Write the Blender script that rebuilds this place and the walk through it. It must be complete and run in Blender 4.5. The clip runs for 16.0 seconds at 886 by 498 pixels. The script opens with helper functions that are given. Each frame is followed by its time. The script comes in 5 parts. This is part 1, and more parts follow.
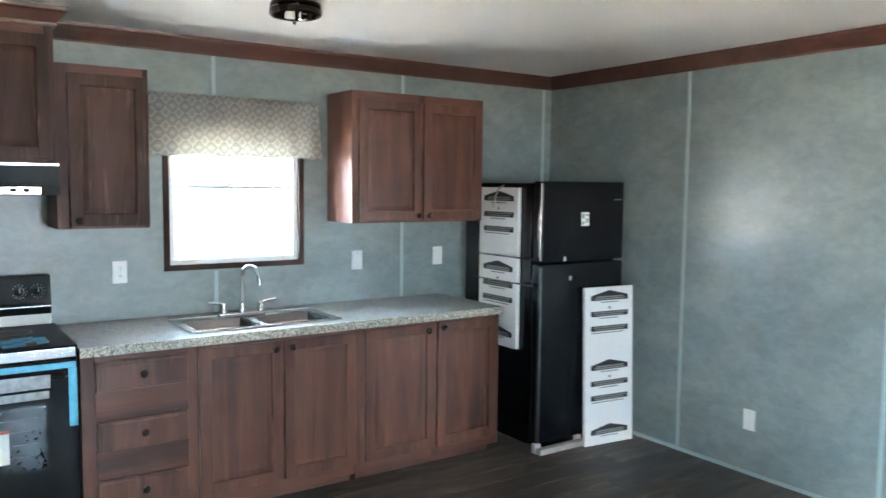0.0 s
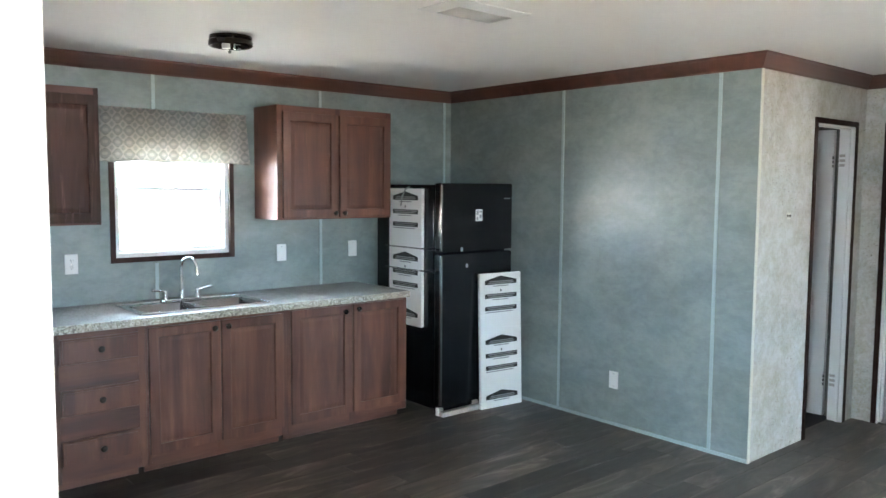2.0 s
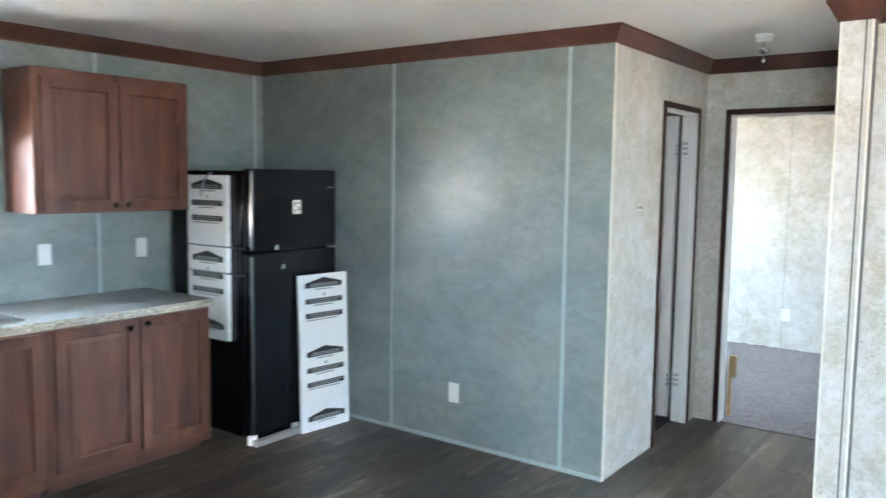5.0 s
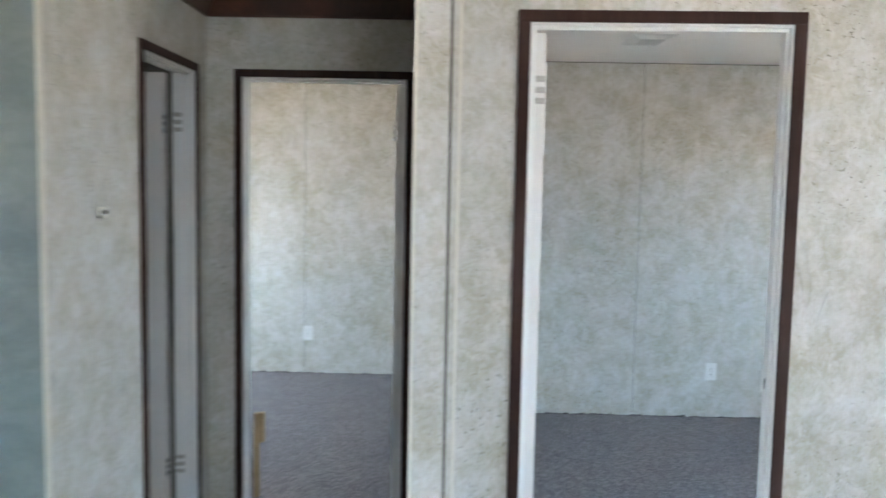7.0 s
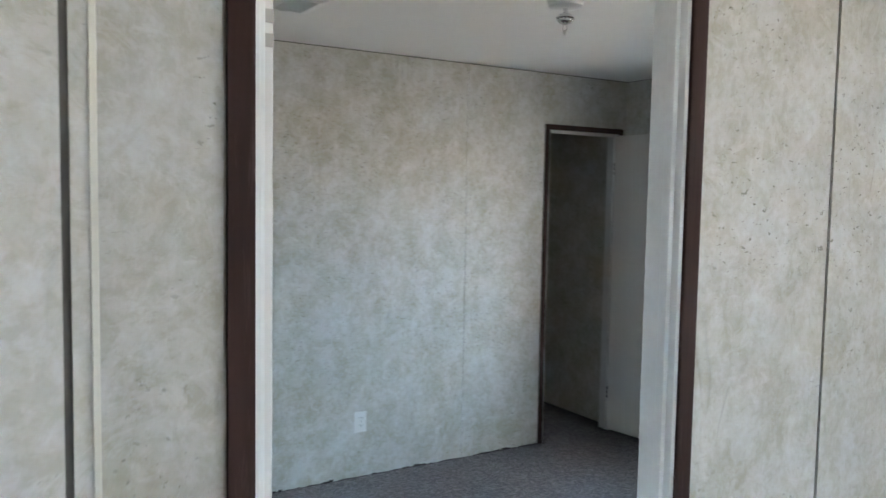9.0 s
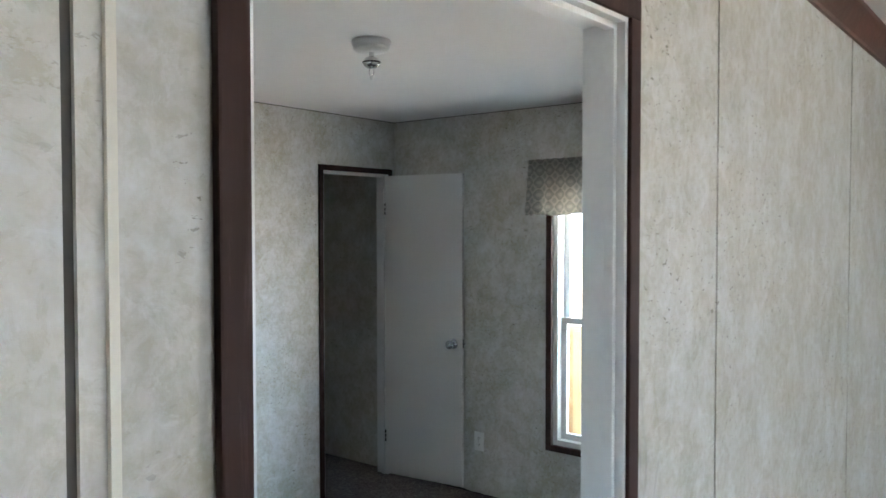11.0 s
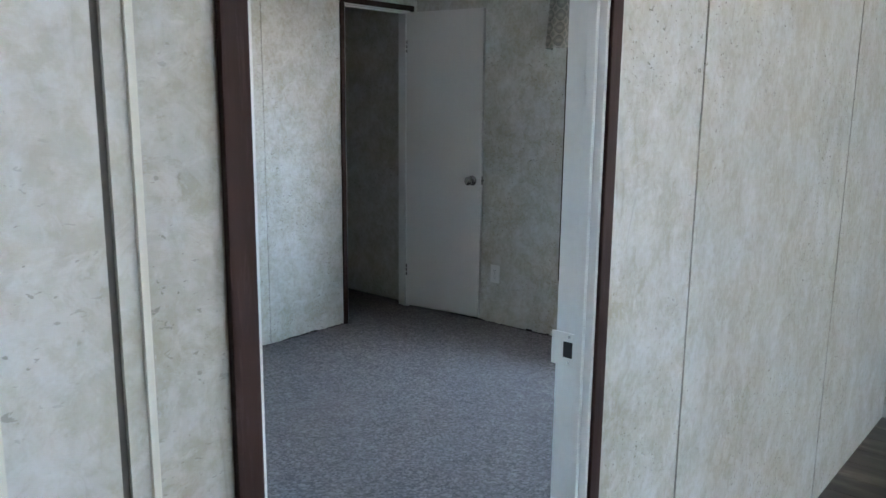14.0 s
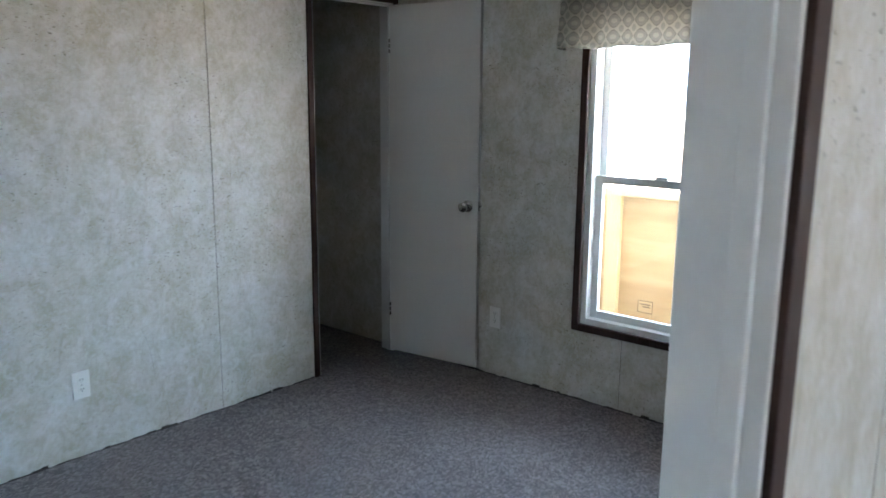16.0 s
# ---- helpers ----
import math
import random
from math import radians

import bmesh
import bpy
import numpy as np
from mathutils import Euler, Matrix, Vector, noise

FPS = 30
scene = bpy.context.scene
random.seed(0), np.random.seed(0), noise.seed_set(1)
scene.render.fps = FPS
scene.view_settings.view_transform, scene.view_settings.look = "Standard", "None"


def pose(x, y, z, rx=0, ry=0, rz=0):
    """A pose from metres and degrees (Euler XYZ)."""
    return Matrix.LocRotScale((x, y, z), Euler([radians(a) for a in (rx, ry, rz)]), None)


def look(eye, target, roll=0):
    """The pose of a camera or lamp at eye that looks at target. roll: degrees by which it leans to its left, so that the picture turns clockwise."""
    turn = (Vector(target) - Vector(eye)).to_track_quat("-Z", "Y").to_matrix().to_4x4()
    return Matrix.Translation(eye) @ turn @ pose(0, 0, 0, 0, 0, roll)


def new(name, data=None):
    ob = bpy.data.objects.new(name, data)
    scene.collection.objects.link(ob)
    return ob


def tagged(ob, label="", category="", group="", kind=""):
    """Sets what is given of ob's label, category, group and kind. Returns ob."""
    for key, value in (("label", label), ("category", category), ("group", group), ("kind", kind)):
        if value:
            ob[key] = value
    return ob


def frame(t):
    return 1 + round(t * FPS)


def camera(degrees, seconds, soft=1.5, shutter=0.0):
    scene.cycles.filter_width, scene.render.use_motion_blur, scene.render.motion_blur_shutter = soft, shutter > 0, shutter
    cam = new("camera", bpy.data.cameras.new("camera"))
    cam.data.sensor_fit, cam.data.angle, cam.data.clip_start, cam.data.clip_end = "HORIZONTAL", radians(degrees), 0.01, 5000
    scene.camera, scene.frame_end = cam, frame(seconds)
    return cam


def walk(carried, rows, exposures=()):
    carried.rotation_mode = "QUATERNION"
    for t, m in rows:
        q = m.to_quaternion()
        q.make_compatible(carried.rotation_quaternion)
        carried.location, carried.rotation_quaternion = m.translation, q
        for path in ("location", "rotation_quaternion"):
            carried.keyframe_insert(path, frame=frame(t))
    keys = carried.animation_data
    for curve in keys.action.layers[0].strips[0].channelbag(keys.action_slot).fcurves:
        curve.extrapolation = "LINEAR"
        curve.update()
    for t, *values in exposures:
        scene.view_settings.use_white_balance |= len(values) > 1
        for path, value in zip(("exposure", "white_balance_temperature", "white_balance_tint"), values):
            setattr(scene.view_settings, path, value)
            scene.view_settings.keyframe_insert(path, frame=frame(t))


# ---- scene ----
cam = camera(59.0, 16.0, 1.5, 0.5)
PATH = [
    (0, (-0.05, 0.102, 1.581), (1.074, 1.748, 1.419), 0.6),
    (0.5, (-0.261, -0.045, 1.618), (0.998, 1.5, 1.454), 0.7),
    (1, (-0.399, -0.258, 1.615), (0.909, 1.247, 1.455), 0.4),
    (1.5, (-0.448, -0.47, 1.601), (0.858, 1.036, 1.441), 0.4),
    (2, (-0.47, -0.528, 1.59), (0.825, 0.988, 1.43), 0.4),
    (2.5, (-0.491, -0.543, 1.587), (0.768, 1.003, 1.425), 0.3),
    (3, (-0.494, -0.542, 1.589), (0.742, 1.022, 1.426), 0.4),
    (3.1, (-0.49, -0.522, 1.602), (0.748, 1.04, 1.432), 0.3),
    (3.2, (-0.489, -0.545, 1.588), (0.739, 1.025, 1.424), 0.4),
    (5.3, (0.223, 0.159, 1.577), (1.903, 1.23, 1.404), 0.8),
    (5.5, (0.354, 0.267, 1.553), (2.084, 1.257, 1.389), 0.8),
    (6, (0.78, 0.486, 1.547), (2.649, 1.18, 1.38), 1.0),
    (6.2, (1.003, 0.442, 1.532), (2.91, 1.022, 1.37), 0.7),
    (6.5, (1.185, 0.514, 1.53), (3.148, 0.855, 1.366), 1.0),
    (7, (1.641, 0.553, 1.539), (3.633, 0.587, 1.373), 1.1),
    (7.5, (1.995, 0.507, 1.556), (3.967, 0.213, 1.402), 1.2),
    (8, (2.341, 0.481, 1.595), (4.265, -0.047, 1.445), 1.3),
    (8.3, (2.522, 0.548, 1.587), (4.41, -0.094, 1.441), 0.8),
    (8.5, (2.636, 0.592, 1.602), (4.491, -0.142, 1.455), 1.5),
    (9, (2.954, 0.652, 1.588), (4.663, -0.378, 1.447), 1.0),
    (9.5, (3.194, 0.667, 1.669), (4.786, -0.533, 1.514), 1.0),
    (10, (3.346, 0.762, 1.659), (4.713, -0.692, 1.531), 1.3),
    (10.1, (3.362, 0.76, 1.679), (4.696, -0.725, 1.548), 1.1),
    (12.5, (3.199, 0.889, 1.572), (4.411, -0.701, 1.578), 0.0),
    (13, (3.182, 0.895, 1.51), (4.459, -0.644, 1.473), 0.1),
    (13.5, (3.172, 0.879, 1.443), (4.463, -0.62, 1.15), 1.1),
    (14, (3.183, 0.862, 1.43), (4.463, -0.628, 1.056), 0.6),
    (14.5, (3.231, 0.793, 1.428), (4.509, -0.699, 1.054), 0.5),
    (15, (3.375, 0.659, 1.483), (4.651, -0.831, 1.093), 0.9),
    (15.5, (3.545, 0.459, 1.482), (4.819, -1.036, 1.103), 0.4),
    (16, (3.705, 0.197, 1.51), (4.978, -1.296, 1.123), 0.5),
]
EXPOSURE = [(0.0, 1.50, 6750, 11), (1.5, 1.45, 6700, 11), (2.0, 1.40, 6700, 11), (2.6, 1.08, 6650, 11), (3.2, 0.95, 6650, 11), (5.3, 1.6, 6650, 12), (6.0, 1.22, 6650, 13), (6.5, 1.0, 6700, 13), (7.5, 0.55, 6800, 13), (8.5, 0.38, 6750, 12), (10.0, 0.50, 6800, 12), (13.0, 0.42, 6500, 12), (14.5, 0.46, 6400, 12), (15.2, 0.40, 6550, 13), (16.0, 0.36, 6700, 14)]
walk(cam, [(t, look(eye, target, roll)) for t, eye, target, roll in PATH], EXPOSURE)


# ---- world and light ----
world = bpy.data.worlds.new("world")
scene.world = world
world.use_nodes = True
_bg = world.node_tree.nodes["Background"]
_sky = world.node_tree.nodes.new("ShaderNodeTexSky")
_sky.sky_type = 'NISHITA'
_sky.sun_disc = False
SUN_ELEV, SUN_AZ = 38.0, 276.0
_sky.sun_elevation, _sky.sun_rotation = radians(SUN_ELEV), radians(-84.0)
world.node_tree.links.new(_sky.outputs[0], _bg.inputs[0])
_bg.inputs[1].default_value = 0.15

_sun = bpy.data.lights.new("sun", 'SUN')
_sun.energy, _sun.angle, _sun.color = 3.0, radians(0.5), (1.0, 0.95, 0.88)
sun_lamp = new("sun", _sun)
sun_lamp.matrix_world = look((-20.0, -2.1, 15.7), (0, 0, 0))


def outdoor_lamp(x, y, towards, w, z0, z1, radiance, color=(0.54, 0.77, 1.0)):
    """Lamp added for open sky above the horizon on one side of the house."""
    d = bpy.data.lights.new("outdoor_lamp", 'AREA')
    d.shape, d.size, d.size_y, d.color = 'RECTANGLE', w, z1 - z0, color
    d.energy = radiance * math.pi * w * (z1 - z0)
    ob = new("outdoor_lamp", d)
    z = (z0 + z1) / 2
    ob.matrix_world = look((x, y, z), (x + towards[0], y + towards[1], z))
    return ob


def ground_bounce_lamp(x0, x1, y0, y1, radiance, color=(1.0, 0.88, 0.74)):
    """Upward lamp added beside the house for pale sunlit earth's warm bounce through windows."""
    d = bpy.data.lights.new("ground_bounce_lamp", 'AREA')
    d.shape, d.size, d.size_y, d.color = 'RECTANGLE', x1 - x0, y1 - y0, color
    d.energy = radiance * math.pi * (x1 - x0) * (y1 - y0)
    ob = new("ground_bounce_lamp", d)
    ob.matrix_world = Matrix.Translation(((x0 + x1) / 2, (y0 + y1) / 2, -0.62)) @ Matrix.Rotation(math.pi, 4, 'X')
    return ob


# colour of the added lamps that stand in for sunlit ground
WARM = (1.0, 0.88, 0.74)
outdoor_lamp(4.0, -12.0, (0, 1), 26.0, 1.15, 8.0, 72.0, (0.48, 0.735, 1.0))
outdoor_lamp(4.0, -12.0, (0, 1), 26.0, -0.6, 1.15, 36.0, WARM)  # added warm lamp standing in for pale ground out to the horizon
# lamps added on the south, north and west ground, as bounced sunlight
ground_bounce_lamp(-9.0, 17.0, -11.9, -4.3, 32.0)
outdoor_lamp(-4.0, 13.0, (0, -1), 30.0, 1.15, 8.0, 62.0)
outdoor_lamp(-4.0, 13.0, (0, -1), 30.0, -0.6, 1.15, 34.0, WARM)
ground_bounce_lamp(-19.0, 11.0, 5.0, 12.9, 12.0)
outdoor_lamp(-9.0, -3.0, (1, 0), 12.0, 1.15, 6.5, 14.0, (0.48, 0.735, 1.0))
outdoor_lamp(-9.0, -3.0, (1, 0), 12.0, -0.6, 1.15, 4.0, WARM)
ground_bounce_lamp(-8.9, -3.0, -8.0, 3.0, 8.0)


# ---- materials ----
def nodes_of(name):
    m = bpy.data.materials.new(name)
    m.use_nodes = True
    nt = m.node_tree
    return m, nt, nt.nodes["Principled BSDF"]


def node(nt, kind, **values):
    n = nt.nodes.new(kind)
    for key, value in values.items():
        n.inputs[key].default_value = value
    return n


def coords(nt, scale=(1, 1, 1), rot=(0, 0, 0), rnd=0.0):
    tc = nt.nodes.new("ShaderNodeTexCoord")
    mp = nt.nodes.new("ShaderNodeMapping")
    mp.inputs["Scale"].default_value = scale
    mp.inputs["Rotation"].default_value = rot
    nt.links.new(tc.outputs["Object"], mp.inputs["Vector"])
    if rnd:
        oi = nt.nodes.new("ShaderNodeObjectInfo")
        mu = nt.nodes.new("ShaderNodeMath")
        mu.operation = 'MULTIPLY'
        mu.inputs[1].default_value = rnd
        nt.links.new(oi.outputs["Random"], mu.inputs[0])
        co = nt.nodes.new("ShaderNodeCombineXYZ")
        for k in range(3):
            nt.links.new(mu.outputs[0], co.inputs[k])
        nt.links.new(co.outputs[0], mp.inputs["Location"])
    return mp.outputs[0]


def noise_tex(nt, vec, scale, detail=4.0, rough=0.55, distortion=0.0):
    n = node(nt, "ShaderNodeTexNoise", Scale=scale, Detail=detail, Roughness=rough, Distortion=distortion)
    nt.links.new(vec, n.inputs["Vector"])
    return n.outputs["Fac"]


def ramp(nt, fac, stops):
    r = nt.nodes.new("ShaderNodeValToRGB")
    el = r.color_ramp.elements
    while len(el) < len(stops):
        el.new(0.5)
    for e, (p, c) in zip(el, stops):
        e.position, e.color = p, (*c, 1) if len(c) == 3 else c
    nt.links.new(fac, r.inputs[0])
    return r.outputs[0]


def mix(nt, fac, a, b, blend='MIX'):
    m = nt.nodes.new("ShaderNodeMix")
    m.data_type, m.blend_type = 'RGBA', blend
    for sock, v in ((m.inputs[0], fac), (m.inputs[6], a), (m.inputs[7], b)):
        if isinstance(v, (int, float)):
            sock.default_value = v
        elif isinstance(v, tuple):
            sock.default_value = (*v, 1) if len(v) == 3 else v
        else:
            nt.links.new(v, sock)
    return m.outputs[2]


def bump(nt, bsdf, height, strength, distance=0.002):
    b = nt.nodes.new("ShaderNodeBump")
    b.inputs["Strength"].default_value, b.inputs["Distance"].default_value = strength, distance
    nt.links.new(height, b.inputs["Height"])
    nt.links.new(b.outputs[0], bsdf.inputs["Normal"])


def plain(name, color, rough=0.5, metal=0.0, grain=60.0, amount=0.08, bumpy=0.05, spec=0.5):
    """A surface of one colour with slight mottling, uneven gloss and fine relief."""
    m, nt, b = nodes_of(name)
    v = coords(nt)
    f = noise_tex(nt, v, grain, 5)
    g = noise_tex(nt, v, grain * 0.08, 3)
    dark = tuple(c * (1 - amount) for c in color)
    light = tuple(min(1.0, c * (1 + amount)) for c in color)
    c1 = ramp(nt, f, [(0.3, dark), (0.7, light)])
    nt.links.new(mix(nt, 0.35, c1, ramp(nt, g, [(0.3, dark), (0.7, light)])), b.inputs["Base Color"])
    r = nt.nodes.new("ShaderNodeMapRange")
    r.inputs[3].default_value, r.inputs[4].default_value = max(0.02, rough - 0.08), min(1, rough + 0.08)
    nt.links.new(g, r.inputs[0])
    nt.links.new(r.outputs[0], b.inputs["Roughness"])
    b.inputs["Metallic"].default_value = metal
    b.inputs["Specular IOR Level"].default_value = spec
    if bumpy:
        bump(nt, b, f, bumpy, 0.001)
    return m


def times(nt, a, b):
    k = nt.nodes.new("ShaderNodeMath")
    k.operation = 'MULTIPLY'
    for sock, v in zip(k.inputs, (a, b)):
        if isinstance(v, (int, float)):
            sock.default_value = v
        else:
            nt.links.new(v, sock)
    return k.outputs[0]


BLACK, FULL = (0, 0, 0), (1, 1, 1)


def wallpaper(name, dark, mid, light, rough, blot=5.0, crackle=0.0, stretch=1.0, soft=0.25):
    """Printed vinyl on gypsum: clouded blotches, pale marbling, pits, and fine hairline cracks."""
    m, nt, b = nodes_of(name)
    v = coords(nt, (1, 1, stretch))
    big = noise_tex(nt, v, blot * 0.36, 4, 0.55, 0.3)
    blob = noise_tex(nt, v, blot, 8, 0.68, 0.35)
    fine = noise_tex(nt, v, blot * 6, 5, 0.65, 0.4)
    c = ramp(nt, blob, [(0.36, dark), (0.49, mid), (0.61, light)])
    c = mix(nt, soft, c, ramp(nt, big, [(0.36, dark), (0.64, light)]))
    c = mix(nt, 0.26, c, ramp(nt, fine, [(0.40, dark), (0.59, light)]))
    height = fine
    if crackle:
        gate = ramp(nt, noise_tex(nt, coords(nt), 2.7, 2), [(0.42, BLACK), (0.58, FULL)])
        gate2 = ramp(nt, noise_tex(nt, coords(nt, (1.3, 1.3, 0.8), (0.2, 0.4, 0)), 4.3, 2), [(0.56, BLACK), (0.66, FULL)])
        pits = ramp(nt, noise_tex(nt, coords(nt, (1, 1, 1.8), (0.5, 0.3, 0)), blot * 7.5, 3, 0.6, 0.4), [(0.335, FULL), (0.36, BLACK)])
        vein = ramp(nt, noise_tex(nt, coords(nt, (0.6, 3.2, 0.6), (0.75, 0.0, 0.0)), 1.7, 2, 0.5, 0.2), [(0.494, BLACK), (0.499, FULL), (0.501, FULL), (0.506, BLACK)])
        marble = ramp(nt, noise_tex(nt, coords(nt, (1, 1, 1.1), (0.2, 0.1, 0.5)), blot * 1.5, 9, 0.74, 0.8), [(0.55, BLACK), (0.64, FULL)])
        flake = ramp(nt, noise_tex(nt, coords(nt, (1, 1, 1), (0.4, 0.9, 0.3)), 12.0, 10, 0.72, 0.9), [(0.525, BLACK), (0.555, FULL)])
        olive = ramp(nt, noise_tex(nt, coords(nt, (1, 1, 0.9), (0.9, 0.2, 0.6)), 6.5, 10, 0.70, 0.6), [(0.535, BLACK), (0.575, FULL)])
        c = mix(nt, times(nt, olive, 0.24), c, tuple(x * k for x, k in zip(dark, (1.02, 1.0, 0.90))))
        c = mix(nt, times(nt, flake, 0.30), c, light)
        c = mix(nt, times(nt, marble, 0.40), c, tuple(min(0.8, x * 1.10) for x in light))
        c = mix(nt, times(nt, times(nt, pits, gate), crackle), c, tuple(x * 0.40 for x in dark))
        c = mix(nt, times(nt, times(nt, vein, gate2), crackle * 0.4), c, tuple(x * 0.50 for x in dark))
    nt.links.new(c, b.inputs["Base Color"])
    r = nt.nodes.new("ShaderNodeMapRange")
    r.inputs[3].default_value, r.inputs[4].default_value = rough - 0.06, rough + 0.08
    nt.links.new(blob, r.inputs[0])
    nt.links.new(r.outputs[0], b.inputs["Roughness"])
    b.inputs["Specular IOR Level"].default_value = 0.6
    bump(nt, b, height, 0.12, 0.0012)
    return m


def wood(name, dark, mid, light, rough=0.45, axis='z', scale=1.0, rnd=9.0, wear=0.0, spec=0.5):
    """Wood or wood print: grain drawn out along one axis, cathedral bands and some worn streaks."""
    m, nt, b = nodes_of(name)
    s = {'x': (0.7, 9, 9), 'y': (9, 0.7, 9), 'z': (9, 9, 0.7)}[axis]
    v = coords(nt, tuple(k * scale for k in s), rnd=rnd)
    g1 = noise_tex(nt, v, 0.9, 4, 0.55, 1.0)
    g2 = noise_tex(nt, v, 9.0, 5, 0.65)
    g3 = noise_tex(nt, coords(nt, rnd=rnd), 2.2, 2)
    c = ramp(nt, g1, [(0.3, dark), (0.5, mid), (0.7, light)])
    c = mix(nt, 0.22, c, ramp(nt, g2, [(0.3, dark), (0.7, light)]))
    c = mix(nt, 0.3, c, ramp(nt, g3, [(0.3, dark), (0.7, light)]))
    if wear:
        w = ramp(nt, noise_tex(nt, v, 3.2, 9, 0.75, 0.4), [(0.56, (0, 0, 0)), (0.66, (1, 1, 1))])
        k = nt.nodes.new("ShaderNodeMath")
        k.operation = 'MULTIPLY'
        k.inputs[1].default_value = wear
        nt.links.new(w, k.inputs[0])
        c = mix(nt, k.outputs[0], c, tuple(min(1, x * 2.6 + 0.05) for x in light))
    nt.links.new(c, b.inputs["Base Color"])
    r = nt.nodes.new("ShaderNodeMapRange")
    r.inputs[3].default_value, r.inputs[4].default_value = rough - 0.1, rough + 0.12
    nt.links.new(g2, r.inputs[0])
    nt.links.new(r.outputs[0], b.inputs["Roughness"])
    b.inputs["Specular IOR Level"].default_value = spec
    bump(nt, b, g2, 0.30, 0.0012)
    return m


M_CREAM = wallpaper("cream_vinyl_wall", (0.335, 0.310, 0.236), (0.418, 0.402, 0.346), (0.552, 0.555, 0.542), 0.5, 9.0, 0.9, 0.9, 0.40)
M_TEAL = wallpaper("teal_vinyl_wall", (0.116, 0.148, 0.144), (0.154, 0.190, 0.182), (0.208, 0.246, 0.232), 0.31, 2.6, 0, 1.6)
M_TEALTRIM = plain("teal_batten", (0.30, 0.37, 0.37), 0.45)
M_CREAMTRIM = plain("cream_batten", (0.60, 0.58, 0.50), 0.45)
M_CORE = plain("gypsum_core", (0.10, 0.095, 0.085), 0.9)
M_CEIL = plain("ceiling_white", (0.74, 0.73, 0.71), 0.9, grain=140, amount=0.03, bumpy=0.25)
M_CROWN = wood("crown_mahogany", (0.034, 0.0125, 0.0085), (0.062, 0.022, 0.0145), (0.10, 0.037, 0.024), 0.36, 'x', 1.0)
M_TRIM = wood("door_trim_walnut", (0.014, 0.0065, 0.0055), (0.029, 0.0125, 0.0105), (0.056, 0.026, 0.021), 0.62, 'z', 1.6, wear=0.16, spec=0.15)
M_CAB = wood("cabinet_maple_print", (0.023, 0.0080, 0.0053), (0.076, 0.0265, 0.0160), (0.155, 0.060, 0.037), 0.42, 'z', 0.9, wear=0.10, spec=0.3)
# M_CAB's print darkened for shade; pale streaks give both scuffs and glare
M_CAB_SHADED_WORN = wood("cabinet_maple_shaded_worn", (0.010, 0.0045, 0.0035), (0.040, 0.0175, 0.0125), (0.098, 0.047, 0.034), 0.5, 'z', 1.0, wear=0.30, spec=0.12)
M_FLOOR = None
M_WHITE = plain("white_paint", (0.66, 0.67, 0.66), 0.45, amount=0.04)
M_DOOR = plain("door_paint", (0.60, 0.59, 0.57), 0.42, amount=0.03, bumpy=0.08)
M_PLATE = plain("white_plastic", (0.66, 0.66, 0.64), 0.35, amount=0.02, bumpy=0)
M_BLACK = plain("black_enamel", (0.006, 0.006, 0.007), 0.20, amount=0.15, bumpy=0.02, spec=0.28)
M_MATT = plain("black_matt_enamel", (0.005, 0.005, 0.0055), 0.40, amount=0.15, bumpy=0.02, spec=0.10)
M_STEEL = plain("brushed_steel", (0.55, 0.55, 0.56), 0.22, 1.0, 90, 0.06, 0.03)
M_HINGE = plain("dull_hinge_steel", (0.36, 0.35, 0.33), 0.5, 0.5, 90, 0.08, 0.03)
M_STEELDARK = plain("polished_dark_steel", (0.30, 0.30, 0.31), 0.20, 1.0, 60, 0.05, 0)
M_CHROME = plain("chrome", (0.75, 0.75, 0.76), 0.08, 1.0, 40, 0.02, 0)
M_BRONZE = plain("dark_bronze", (0.022, 0.015, 0.011), 0.28, 0.7, 60, 0.2, 0.1)
M_FOAM = plain("white_foam_board", (0.80, 0.80, 0.79), 0.7, grain=200, amount=0.02, bumpy=0.15)
M_INK = plain("black_print", (0.012, 0.012, 0.013), 0.6, amount=0.1, bumpy=0)
M_GREYINK = plain("grey_print", (0.22, 0.22, 0.22), 0.6, amount=0.1, bumpy=0)
M_PLY = wood("plywood", (0.33, 0.18, 0.075), (0.50, 0.32, 0.155), (0.64, 0.46, 0.26), 0.7, 'x', 0.55)
M_PINE = wood("pine_stud", (0.55, 0.40, 0.20), (0.66, 0.50, 0.28), (0.74, 0.60, 0.36), 0.65, 'z', 0.9)
M_EARTH = plain("bare_ground", (0.50, 0.46, 0.39), 0.95, grain=9, amount=0.35, bumpy=0.6)
M_SIDING = plain("siding", (0.62, 0.60, 0.55), 0.6)


